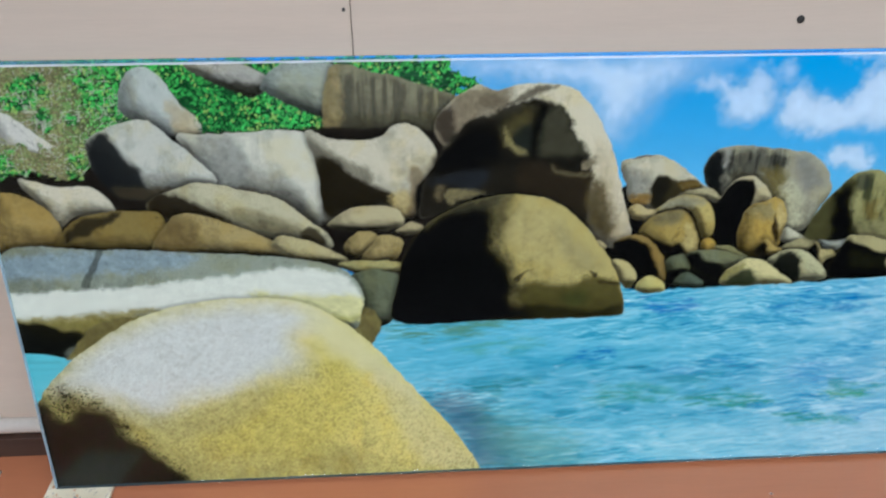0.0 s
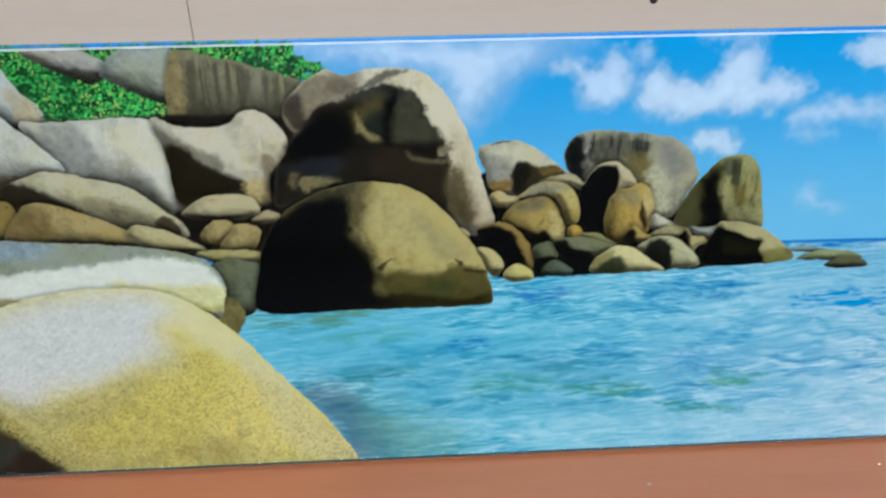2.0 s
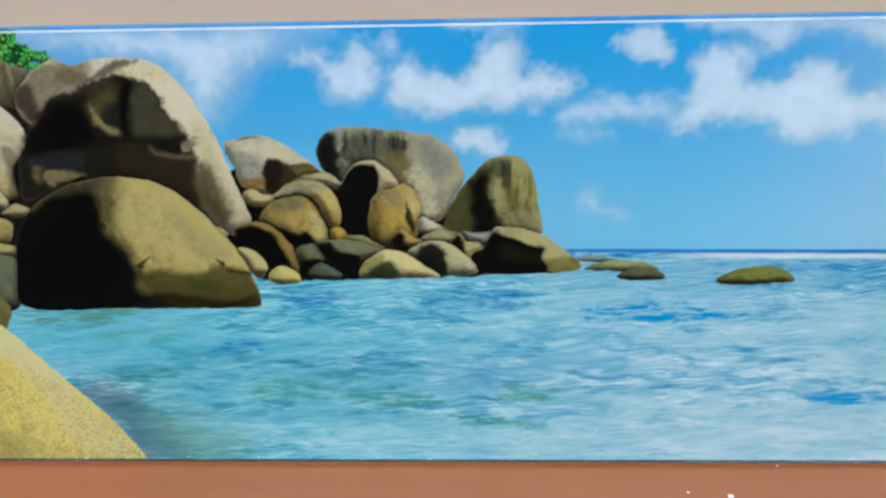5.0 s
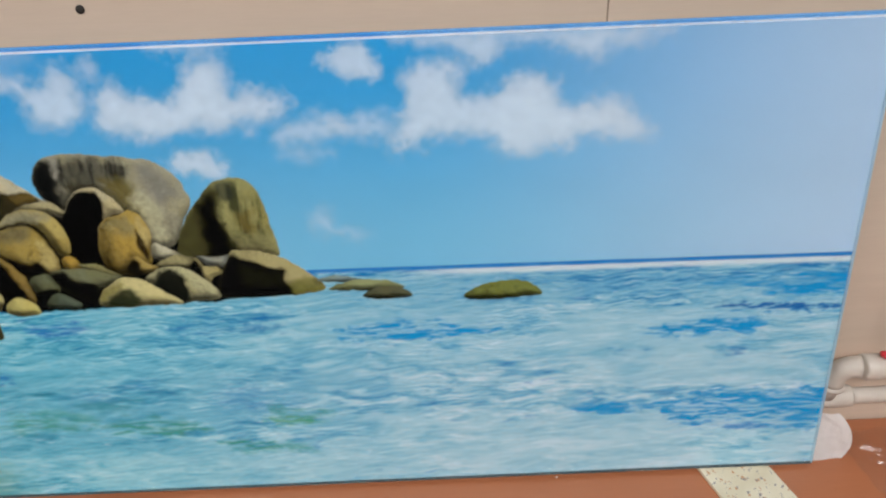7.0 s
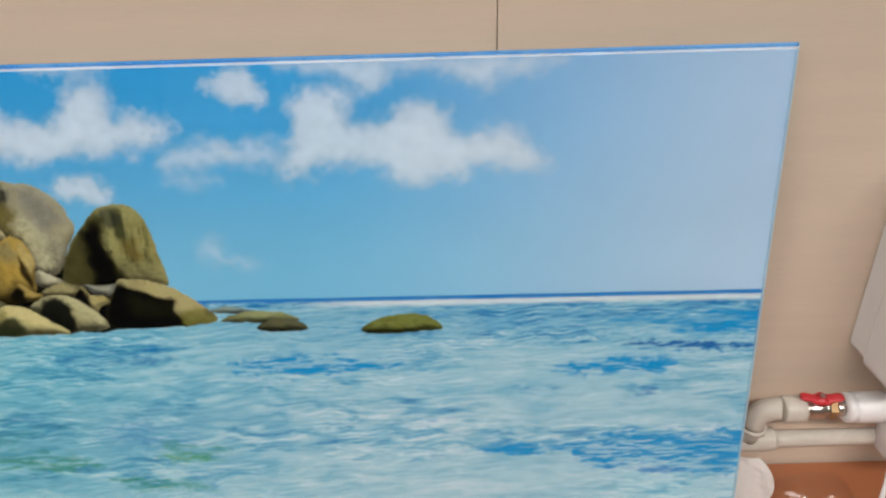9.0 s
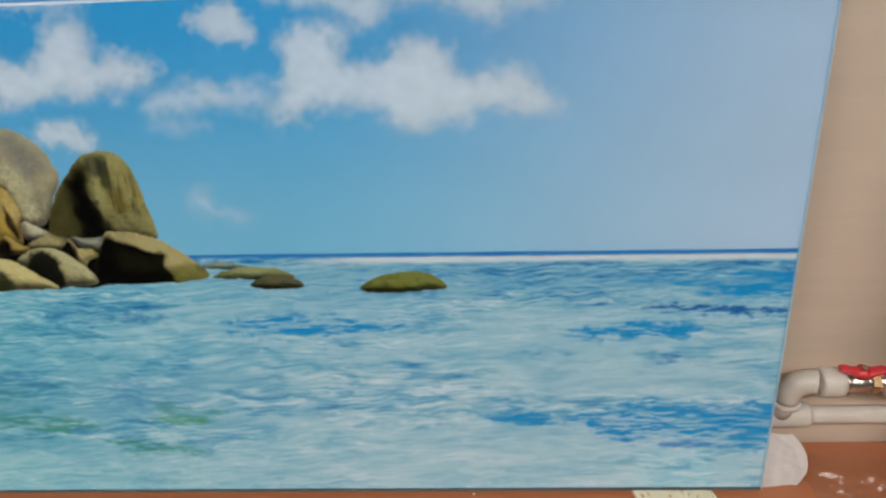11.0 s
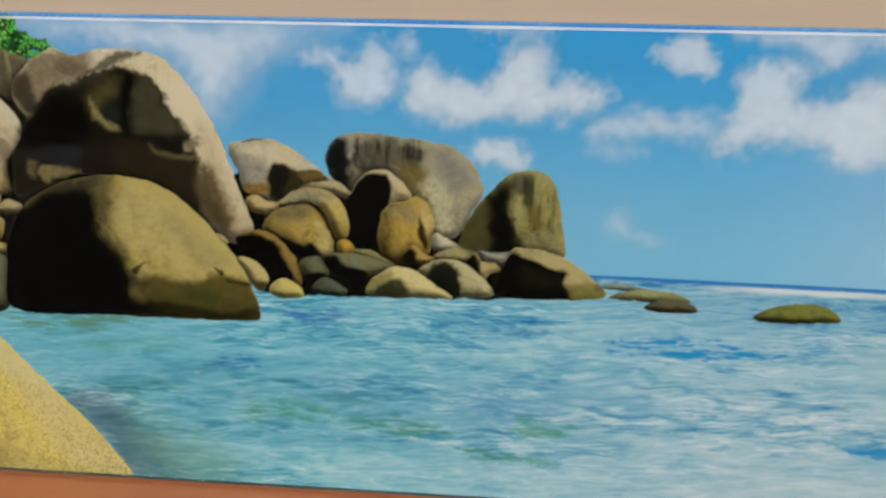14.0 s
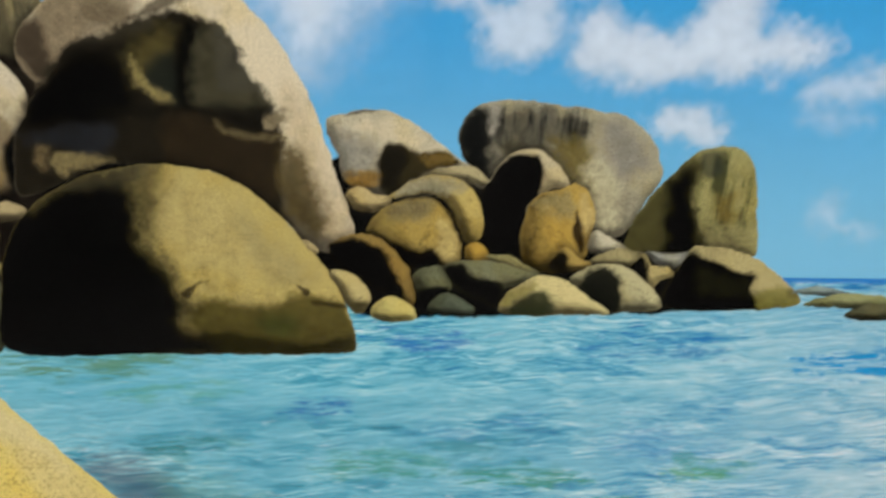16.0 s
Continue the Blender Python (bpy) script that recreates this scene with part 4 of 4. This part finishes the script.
rock([(1396, 281), (1415, 294), (1450, 301), (1477, 297), (1493, 280), (1456, 276), (1414, 275)], (128, 134, 72), 0.4)
streak([(1536, 103), (1588, 114), (1663, 107), (1619, 96), (1566, 95)], (0, 150, 214), 4,0.95)
streak([(1656, 97), (1707, 122), (1782, 123), (1876, 120), (1873, 63), (1819, 62), (1756, 81), (1703, 78)], (0, 150, 214), 5,1.0)
streak([(1243, 232), (1286, 245), (1357, 239), (1391, 228), (1327, 222)], (0, 150, 214), 5,0.8)
streak([(1649, 220), (1705, 234), (1763, 228), (1758, 210), (1700, 212)], (0, 150, 214), 5,0.85)
streak([(1772, 274), (1827, 288), (1877, 283), (1876, 263), (1809, 263)], (0, 150, 214), 6,0.75)
streak([(1711, 250), (1796, 251), (1874, 246), (1875, 241), (1783, 242)], (0, 150, 214), 3,0.85)
streak([(1540, 291), (1637, 300), (1721, 291), (1694, 279), (1582, 279)], (110, 178, 214), 6,0.5)
streak([(739, 185), (776, 190), (805, 184), (783, 175)], (60, 150, 190), 4,0.6)
streak([(851, 255), (887, 268), (924, 258), (887, 247)], (50, 130, 190), 4,0.7)
streak([(603, 143), (663, 156), (707, 145), (646, 130)], (70, 150, 150), 5,0.5)
streak([(765, 116), (826, 122), (888, 110), (811, 104)], (60, 150, 140), 4,0.55)
streak([(857, 156), (903, 176), (949, 152), (911, 140)], (60, 150, 195), 5,0.55)
streak([(1042, 148), (1103, 163), (1186, 132), (1107, 122)], (60, 145, 200), 6,0.5)
streak([(1055, 72), (1096, 72), (1138, 58), (1097, 57)], (50, 150, 145), 3,0.7)
streak([(1137, 65), (1162, 67), (1188, 53)], (60, 155, 150), 3,0.6)
streak([(1165, 108), (1197, 112), (1214, 104), (1190, 97)], (70, 160, 130), 3,0.6)
streak([(1243, 235), (1303, 248), (1376, 235), (1307, 224)], (70, 150, 205), 5,0.6)
streak([(485, 242), (552, 247), (664, 247), (613, 229), (527, 220)], (92, 140, 96), 8,0.7)
streak([(543, 126), (601, 125), (642, 85), (683, 17), (665, -6), (603, -2), (579, 61)], (52, 92, 120), 16,0.8)
streak([(621, 96), (687, 83), (762, 32), (760, -7), (665, -11), (637, 29)], (96, 158, 150), 22,0.7)
streak([(736, 185), (795, 195), (809, 185), (764, 174)], (40, 130, 190), 3, 0.8)
streak([(597, 148), (651, 157), (688, 149), (626, 137)], (50, 140, 150), 4, 0.8)
streak([(878, 140), (966, 149), (936, 127)], (56, 150, 165), 4, 0.7)
streak([(906, 107), (980, 121), (1045, 97), (965, 94)], (56, 150, 150), 4, 0.7)
streak([(1124, 107), (1180, 117), (1206, 106), (1160, 98)], (84, 164, 124), 3, 0.7)
streak([(782, 128), (849, 138), (907, 116), (832, 107)], (70, 160, 150), 4, 0.6)
streak([(843, 260), (885, 268), (912, 262), (877, 252)], (46, 128, 196), 3, 0.8)
streak([(1238, 233), (1317, 240), (1442, 232), (1352, 224)], (0, 150, 214), 4, 0.85)
streak([(584, 201), (660, 213), (717, 207), (650, 195)], (96, 170, 150), 5, 0.6)
streak([(937, 171), (980, 183), (994, 172), (952, 163)], (60, 145, 200), 3, 0.7)
streak([(1022, 249), (1096, 254), (1167, 247), (1065, 241)], (56, 138, 192), 3, 0.8)
streak([(1236, 235), (1321, 247), (1443, 231), (1319, 225)], (0, 150, 214), 4, 0.85)
streak([(1629, 222), (1763, 230), (1770, 217), (1662, 212)], (0, 150, 214), 4, 0.85)
streak([(1703, 255), (1798, 251), (1875, 247), (1876, 242), (1767, 245)], (36, 104, 176), 2, 0.9)
streak([(1577, 192), (1637, 196), (1617, 188)], (56, 138, 200), 2.5, 0.8)
streak([(1723, 185), (1756, 187), (1750, 180)], (48, 128, 196), 2.5, 0.8)
streak([(1701, 287), (1868, 290), (1875, 261), (1815, 263), (1739, 279)], (0, 150, 214), 5, 0.8)
streak([(1545, 104), (1648, 113), (1639, 98), (1566, 96)], (0, 150, 214), 3, 0.9)
streak([(1657, 89), (1708, 123), (1782, 117), (1873, 120), (1876, 63), (1842, 62), (1785, 85), (1719, 70)], (0, 150, 214), 4, 1.0)
streak([(1699, 75), (1760, 73), (1808, 61), (1747, 62)], (48, 134, 206), 3, 0.8)
streak([(1065, 77), (1111, 76), (1135, 66), (1094, 65)], (56, 150, 140), 2.5, 0.8)
streak([(922, 104), (993, 107), (1054, 98), (975, 93)], (66, 156, 140), 3, 0.7)
streak([(1135, 131), (1208, 120), (1214, 110), (1155, 112)], (66, 156, 146), 3, 0.6)
streak([(1391, 279), (1437, 281), (1477, 276), (1417, 272)], (60, 140, 190), 3, 0.7)

# the sheet with its parts
panel_pose = Matrix.Translation((0, 0, REST)) @ pose(0, 0, 0, -TILT, 0, 0)
panel = thing("glass_panel", panel_pose, "long glass panel printed with a rocky seashore, leaning on a wall", "glass panel")
GLASS = 0.006


def slab(y0, y1, z0, z1, lean):
    """A thin strip along the top of the sheet; lean: how far its upper rim lies back."""
    bm = box(0.0008, LENGTH - 0.0008, y0, y1, z0, z1)
    for v in bm.verts:
        if v.co.z > (z0 + z1) / 2:
            v.co.y += lean
    return bm


part("glass_sheet", box(0.0007, LENGTH - 0.0007, -GLASS, -0.0004, 0.0004, HEIGHT - 0.0042), MAT_GLASS, panel, "clear polished glass sheet").visible_shadow = False
part("top_bevel", slab(-GLASS, -0.0008, HEIGHT - 0.0040, HEIGHT, 0.0014), MAT_TOP_EDGE, panel, "deep blue polished bevel along the top").visible_shadow = False
# this strip carries the edge's painted glint
part("arris_glint", slab(-GLASS - 0.0004, -GLASS - 0.0002, HEIGHT - 0.0068, HEIGHT - 0.0042, 0.0002), MAT_GLINT, panel, "whitish line below the bevel, coloured in as a highlight").visible_shadow = False
part("bottom_edge", box(0.0008, LENGTH - 0.0008, -0.0056, 0.0, 0.0, 0.0003), MAT_SHADED_EDGE, panel, "lower glass edge, coloured dark for the shade beneath it")
for ex in (0.0, LENGTH - 0.0006):
    part("side_edge", box(ex, ex + 0.0006, -0.0056, 0.0, 0.0004, HEIGHT - 0.0008, 0.0002, 1), MAT_EDGE, panel, "blue-green polished glass edge")
backing = part("print_backing", box(0.0005, LENGTH - 0.0005, 0.0003, 0.0012, 0.0005, HEIGHT - 0.0005), MAT_BACKING, panel, "white backing of the print")

corner = owner[:-1, :-1]
tone = canvas @ np.array((0.25, 0.60, 0.15))
on_rock = np.isin(owner, [k for k, (name, mat, label) in enumerate(shapes) if mat is MAT_ROCK])
toe = np.where(on_rock, 0.062, 0.022)
col = np.clip(canvas * (0.98 * tone / (tone + toe))[..., None], 0.0015, 0.9)
ids = np.arange((NU + 1) * (NV + 1)).reshape(NU + 1, NV + 1)
quads = np.stack([ids[:-1, :-1], ids[1:, :-1], ids[1:, 1:], ids[:-1, 1:]], -1)
places = np.stack([U / 1000, np.zeros_like(U), V / 1000], -1).reshape(-1, 3)
inks = np.concatenate([col, np.ones_like(col[..., :1])], -1).reshape(-1, 4)


def pieces(mask):
    """The mask's separate fields, largest first."""
    mark = np.where(mask, np.arange(1, mask.size + 1).reshape(mask.shape), 0)
    while True:
        grown = mark.copy()
        for a, b in ((grown[1:], mark[:-1]), (grown[:-1], mark[1:]), (grown[:, 1:], mark[:, :-1]), (grown[:, :-1], mark[:, 1:])):
            np.maximum(a, b, out=a)
        for axis in (0, 1):
            for flip in (slice(None), slice(None, None, -1)):
                run = grown[flip] if axis == 0 else grown[:, flip]
                hold = mask[flip] if axis == 0 else mask[:, flip]
                run = run if axis == 0 else run.T
                hold = hold if axis == 0 else hold.T
                for r in range(1, len(run)):
                    run[r] = np.where(hold[r] & hold[r - 1], np.maximum(run[r], run[r - 1]), run[r])
        grown = np.where(mask, grown, 0)
        if (grown == mark).all():
            break
        mark = grown
    marks, counts = np.unique(mark[mask], return_counts=True)
    return [mark == m for m in marks[np.argsort(-counts)]]


fields, scraps = [], []
for k, (name, mat, label) in enumerate(shapes):
    mask = corner == k
    if not mask.any():
        continue
    rows_in, cols_in = np.where(mask.any(1))[0], np.where(mask.any(0))[0]
    win = (slice(rows_in[0], rows_in[-1] + 1), slice(cols_in[0], cols_in[-1] + 1))
    if k > 1:
        found = pieces(mask[win])
        fields += [(name, mat, label, quads[win][f]) for f in found if f.sum() >= 12]
        scraps += [quads[win][f] for f in found if f.sum() < 12]
    else:
        fields.append((name, mat, label, quads[mask]))
if scraps:
    fields.append(("printed_speckle", MAT_SKY, "scattered specks of printed colour along the boulders and clouds", np.concatenate(scraps)))
for name, mat, label, mine in fields:
    used, where = np.unique(mine, return_inverse=True)
    me = bpy.data.meshes.new(name)
    me.vertices.add(len(used))
    me.vertices.foreach_set("co", places[used].astype(np.float32).ravel())
    me.loops.add(mine.size)
    me.loops.foreach_set("vertex_index", where.astype(np.int32).ravel())
    me.polygons.add(len(mine))
    me.polygons.foreach_set("loop_start", np.arange(0, mine.size, 4, dtype=np.int32))
    me.update(calc_edges=True)
    me.color_attributes.new("ink", "FLOAT_COLOR", "POINT").data.foreach_set("color", inks[used].astype(np.float32).ravel())
    me.materials.append(mat)
    ob = new(name, me)
    ob.parent = backing
    tagged(ob, label, kind="stuff" if name == "printed_speckle" else "")

# ---- things on the table and along the wall ----
def pad(m, label):
    ob = part("support_pad", box(-0.047, 0.047, -0.075, 0.075, 0, REST - TABLE - 0.0004, 0.0008, 1), MAT_PAD)
    ob.matrix_world = m
    tagged(ob, label, "pad", "pads under the glass")


pad(pose(1.774, -0.036, TABLE, 0, 0, 15), "cream speckled laminate offcut under the glass panel's corner")
pad(pose(0.036, -0.032, TABLE, 0, 0, 4), "cream speckled laminate offcut under the glass panel's corner")

# water pipe along the wall, with its clips
pipe = thing("water_pipe", pose(0, 0.060, REST + 0.063), "white plastic water pipe running low along the wall", "pipe")
part("tube", sweep([(-1.55, 0, 0.006), (1.88, 0, 0), (2.9, 0, -0.002)], 0.0118, 20), MAT_PIPE, pipe, smooth=True)


def tee():
    bm = lathe_x([(1.872, 0.0120), (1.872, 0.0155), (1.876, 0.0163), (1.940, 0.0163), (1.944, 0.0155), (1.944, 0.0120)], 24)
    return sweep([(1.906, 0, 0.008), (1.905, -0.004, 0.026), (1.905, -0.004, 0.028)], [0.0160, 0.0160, 0.0150], 24, bm)


part("tee_fitting", tee(), MAT_PIPE, pipe, smooth=True)


def wall_clip(x):
    clip = thing("pipe_clip", pose(x, 0.060, REST + 0.065), "grey plastic clip holding the water pipe to the wall", "clip", "pipe clips")
    bm = bmesh.new()
    ring = [(0.0, 0.0165 * math.cos(a), 0.0165 * math.sin(a)) for a in (math.radians(70 + 22 * k) for k in range(11))]
    sweep(ring, 0.0030, 8, bm)
    bmesh.ops.scale(bm, vec=(2.6, 1, 1), verts=bm.verts)
    part("ring", bm, MAT_CASE, clip, smooth=True)
    part("foot", box(-0.008, 0.008, 0.015, 0.0255, -0.011, 0.011, 0.002), MAT_CASE, clip)


for cx in (-0.92, -0.112, 0.72, 1.42, 2.45):
    wall_clip(cx)

# added dark strip that stands in for the shadow below the pipe
def batten(x0, x1, top):
    ob = part("batten", box(x0, x1, WALL - 0.015, WALL - 0.0006, TABLE + 0.0004, top, 0.0015), MAT_SHADE_STRIP)
    tagged(ob, "dark brown strip added for the shade at the wall's foot", "batten")


batten(-1.25, 0.012, REST + 0.030)

# stop valve on a branch above the pipe
valve = thing("stop_valve", pose(0.004, 0.045, REST + 0.128), "nickel ball valve with a red butterfly lever between white fittings", "valve")
arc = [(1.932 - 0.027 * math.sin(a), 0.009 * math.sin(a), -0.027 + 0.027 * math.cos(a)) for a in (math.radians(9 * k) for k in range(11))]
part("elbow", sweep(arc + [(1.905, 0.010, -0.034)], [0.0150] * 11 + [0.0155], 24), MAT_PIPE, valve, smooth=True)
part("collar", sweep([(1.905, 0.0105, -0.0345), (1.905, 0.0105, -0.0365), (1.905, 0.011, -0.040), (1.905, 0.011, -0.0415)], [0.0155, 0.0185, 0.0185, 0.0160], 24), MAT_PIPE, valve, smooth=True)


part("coupling", lathe_x([(1.9325, 0.014), (1.9325, 0.0170), (1.935, 0.0182), (1.957, 0.0182), (1.960, 0.0172), (1.960, 0.012)], 32), MAT_PIPE, valve, smooth=True)
part("valve_body", lathe_x([(1.9602, 0.010), (1.9602, 0.0130), (1.966, 0.0130), (1.968, 0.0115), (1.971, 0.0138), (1.977, 0.0146), (1.984, 0.0138), (1.988, 0.0115), (1.991, 0.0135), (1.991, 0.010)], 28), MAT_NICKEL, valve, smooth=True)
part("hex_nut", lathe_x([(1.9912, 0.010), (1.9912, 0.0128), (1.9922, 0.0140), (2.0005, 0.0140), (2.0015, 0.0128), (2.0015, 0.010)], 6), MAT_RUST, valve)
part("thread_ring", lathe_x([(2.0017, 0.010), (2.0017, 0.0118), (2.012, 0.0118), (2.012, 0.010)], 24), MAT_NICKEL, valve, smooth=True)
part("union_fitting", lathe_x([(2.0122, 0.012), (2.0122, 0.0165), (2.016, 0.0200), (2.023, 0.0204), (2.025, 0.0185), (2.028, 0.0206), (2.062, 0.0208), (2.066, 0.0190), (2.066, 0.016), (2.62, 0.016)], 32), MAT_CASE, valve, smooth=True)


def lever():
    bm = bmesh.new()
    for side in (-1, 1):
        line = [(side * x, 0, z) for x, z in ((0.0, 0.0), (0.009, 0.001), (0.016, 0.006), (0.024, 0.009), (0.031, 0.011))]
        sweep(line, [0.0085, 0.0080, 0.0062, 0.0068, 0.0050], 12, bm)
    bmesh.ops.scale(bm, vec=(1, 1.15, 0.62), verts=bm.verts)
    sweep([(0, 0, -0.005), (0, 0, 0.0055)], 0.0095, 16, bm)
    return bm


red = part("lever", lever(), MAT_RED, valve, "red butterfly lever", smooth=True)
red.location = (1.977, -0.006, 0.0195)
red.scale = (0.86, 0.9, 0.9)
red.rotation_euler = (radians(12), 0, radians(-4))
part("lever_nut", sweep([(0, 0, 0.0056), (0, 0, 0.0095), (0, 0, 0.0105)], [0.0042, 0.0042, 0.0032], 6), MAT_NICKEL, red)
part("stem", sweep([(1.977, -0.004, 0.010), (1.977, -0.006, 0.0155)], 0.0060, 14), MAT_NICKEL, valve, smooth=True)

# filter housing beside the valve
housing = thing("filter_housing", pose(2.118, 0.0405, REST + 0.045), "white plastic filter housing fixed to the wall beside the valve", "filter")
part("bowl", sweep([(0, 0, 0.0), (0, 0, 0.003), (0, 0, 0.012), (0, 0, 0.110), (0, 0, 0.114)], [0.018, 0.032, 0.040, 0.043, 0.040], 32), MAT_CASE, housing, smooth=True)
part("cap", sweep([(0, 0, 0.1145), (0, 0, 0.118), (0, 0, 0.140), (0, 0, 0.146)], [0.042, 0.045, 0.045, 0.040], 32), MAT_CASE, housing, smooth=True)

# white case on the wall
case = thing("wall_case", pose(2.152, 0.036, REST + 0.330), "white plastic case with rounded corners fixed to the wall", "wall case")


def rounded_plate(w, h, r, y0, y1, edge):
    bm = bmesh.new()
    ring = []
    for cx, cz, a0 in ((w - r, h - r, 0), (-w + r, h - r, 90), (-w + r, -h + r, 180), (w - r, -h + r, 270)):
        for k in range(7):
            a = math.radians(a0 + 15 * k)
            ring.append(bm.verts.new((cx + r * math.cos(a), y0, cz + r * math.sin(a))))
    face = bm.faces.new(ring)
    moved = bmesh.ops.extrude_face_region(bm, geom=[face])["geom"]
    bmesh.ops.translate(bm, vec=(0, y1 - y0, 0), verts=[v for v in moved if isinstance(v, bmesh.types.BMVert)])
    bmesh.ops.recalc_face_normals(bm, faces=bm.faces)
    rim = [e for e in bm.edges if abs(e.verts[0].co.y - e.verts[1].co.y) < 1e-6]
    bmesh.ops.bevel(bm, geom=rim, offset=edge, segments=2, affect="EDGES")
    return bm


part("cover", rounded_plate(0.128, 0.137, 0.014, -0.056, 0.012, 0.003), MAT_CASE, case)
part("back_plate", rounded_plate(0.124, 0.133, 0.012, 0.0125, 0.0495, 0.002), MAT_CASE, case)

# white lead from the case down to the table
lead = [(2.088, 0.052, REST + 0.205), (2.084, 0.030, REST + 0.16), (2.068, -0.004, REST + 0.06), (2.058, -0.020, REST + 0.02), (2.050, -0.040, TABLE + 0.004), (2.062, -0.085, TABLE + 0.0035), (2.12, -0.14, TABLE + 0.0035)]
smooth_lead = []
for i in range(len(lead) - 1):
    a, b, c, d = (Vector(lead[max(0, min(len(lead) - 1, i + k))]) for k in (-1, 0, 1, 2))
    for k in range(6):
        t = k / 6
        smooth_lead.append(0.5 * (2 * b + (c - a) * t + (2 * a - 5 * b + 4 * c - d) * t * t + (3 * b - a - 3 * c + d) * t ** 3))
tagged(part("power_lead", sweep(smooth_lead, 0.0034, 10), MAT_CASE, smooth=True), "thin white power lead trailing onto the table", "cable")


# crumpled paper and film
def sheet(nx, ny, place, thick):
    bm = bmesh.new()
    grid = [[bm.verts.new(place(i / nx, j / ny)) for j in range(ny + 1)] for i in range(nx + 1)]
    for i in range(nx):
        for j in range(ny):
            bm.faces.new((grid[i][j], grid[i + 1][j], grid[i + 1][j + 1], grid[i][j + 1]))
    if thick:
        bmesh.ops.solidify(bm, geom=bm.faces[:], thickness=thick)
    return bm


def paper_place(s, t):
    right = 0.070 + 0.030 * math.sin(math.pi * min(1, 0.12 + 0.80 * t)) ** 0.6 - 0.014 * t
    fold = 0.0022 * math.sin(9 * s + 4 * t) + 0.0016 * noise.noise((9 * s, 9 * t, 2.0))
    return (1.836 + right * s, 0.0055 + 0.0095 * t + fold * s, 0.0008 + (0.083 - 0.010 * max(0, s - 0.5)) * t)


tagged(part("paper_sheet", sheet(22, 18, paper_place, 0.0012), MAT_PAPER), "white folded paper tucked behind the glass panel's corner", "paper").location = (0, 0, TABLE)


def film_place(s, t):
    r = 0.5 + 0.5 * min(1, 4 * min(s, 1 - s, t, 1 - t))
    crease = abs(noise.noise((4 * s, 3.4 * t, 0.3))) + 0.35 * abs(noise.noise((9 * s, 8 * t, 4.0)))
    x = 1.945 + 0.115 * s + 0.010 * noise.noise((4 * t, 0, 1)) - 0.010 * t
    y = -0.055 + 0.115 * t + 0.012 * noise.noise((4 * s, 3, 1))
    return (x, y, TABLE + 0.0006 + 0.018 * crease * r * min(1, 5 * min(s, 1 - s, t, 1 - t)))


tagged(part("plastic_film", sheet(46, 46, film_place, 0), MAT_FILM), "crumpled clear plastic film lying on the table", "film")


def scrap_place(s, t):
    return (-0.150 + 0.062 * s - 0.012 * t, -0.035 + 0.075 * t, TABLE + 0.0008 + 0.016 * abs(noise.noise((5 * s, 4 * t, 7.0))) + 0.020 * t * (1 - t) * 4 * s * (1 - s))


tagged(part("paper_scrap", sheet(20, 20, scrap_place, 0.0006), MAT_PAPER, smooth=True), "crumpled scrap of white paper on the table", "paper")


# screws in the wall boards
def wall_screw(x, z, r):
    screw = thing("wall_screw", pose(x, WALL, z), "dark countersunk screw head in the wall board", "screw", "wall screws")
    bm = bmesh.new()
    sweep([(0, -0.0002, 0), (0, -0.0012, 0), (0, -0.0016, 0)], [r, r, 0.75 * r], 16, bm)
    part("head", bm, MAT_DARK, screw, smooth=True)
    part("slot", box(-0.7 * r, 0.7 * r, -0.0020, -0.0016, -0.16 * r, 0.16 * r), MAT_DARK, screw)


wall_screw(1.003, REST + 0.629, 0.0046)
wall_screw(0.453, REST + 0.646, 0.0022)


# dry paint flecks on the table
def fleck(x, y, size, turn):
    bm = bmesh.new()
    ring = [bm.verts.new((size * (0.7 + 0.5 * noise.noise((k, x * 9, 0.5))) * math.cos(k * 0.9), 0.5 * size * math.sin(k * 0.9), 0)) for k in range(7)]
    top = bmesh.ops.extrude_face_region(bm, geom=[bm.faces.new(ring)])["geom"]
    bmesh.ops.translate(bm, vec=(0, 0, 0.0005), verts=[v for v in top if isinstance(v, bmesh.types.BMVert)])
    ob = part("paint_fleck", bm, MAT_PAPER)
    ob.matrix_world = pose(x, y, TABLE + 0.0002, 0, 0, turn)
    tagged(ob, "small dry fleck of white paint on the table", "fleck", "paint flecks")


fleck(1.436, -0.058, 0.0070, 10)
fleck(1.381, -0.052, 0.0030, 20)
fleck(1.034, -0.068, 0.0030, 35)
fleck(1.034, -0.068, 0.0035, 8)
fleck(1.518, -0.005, 0.0025, 35)
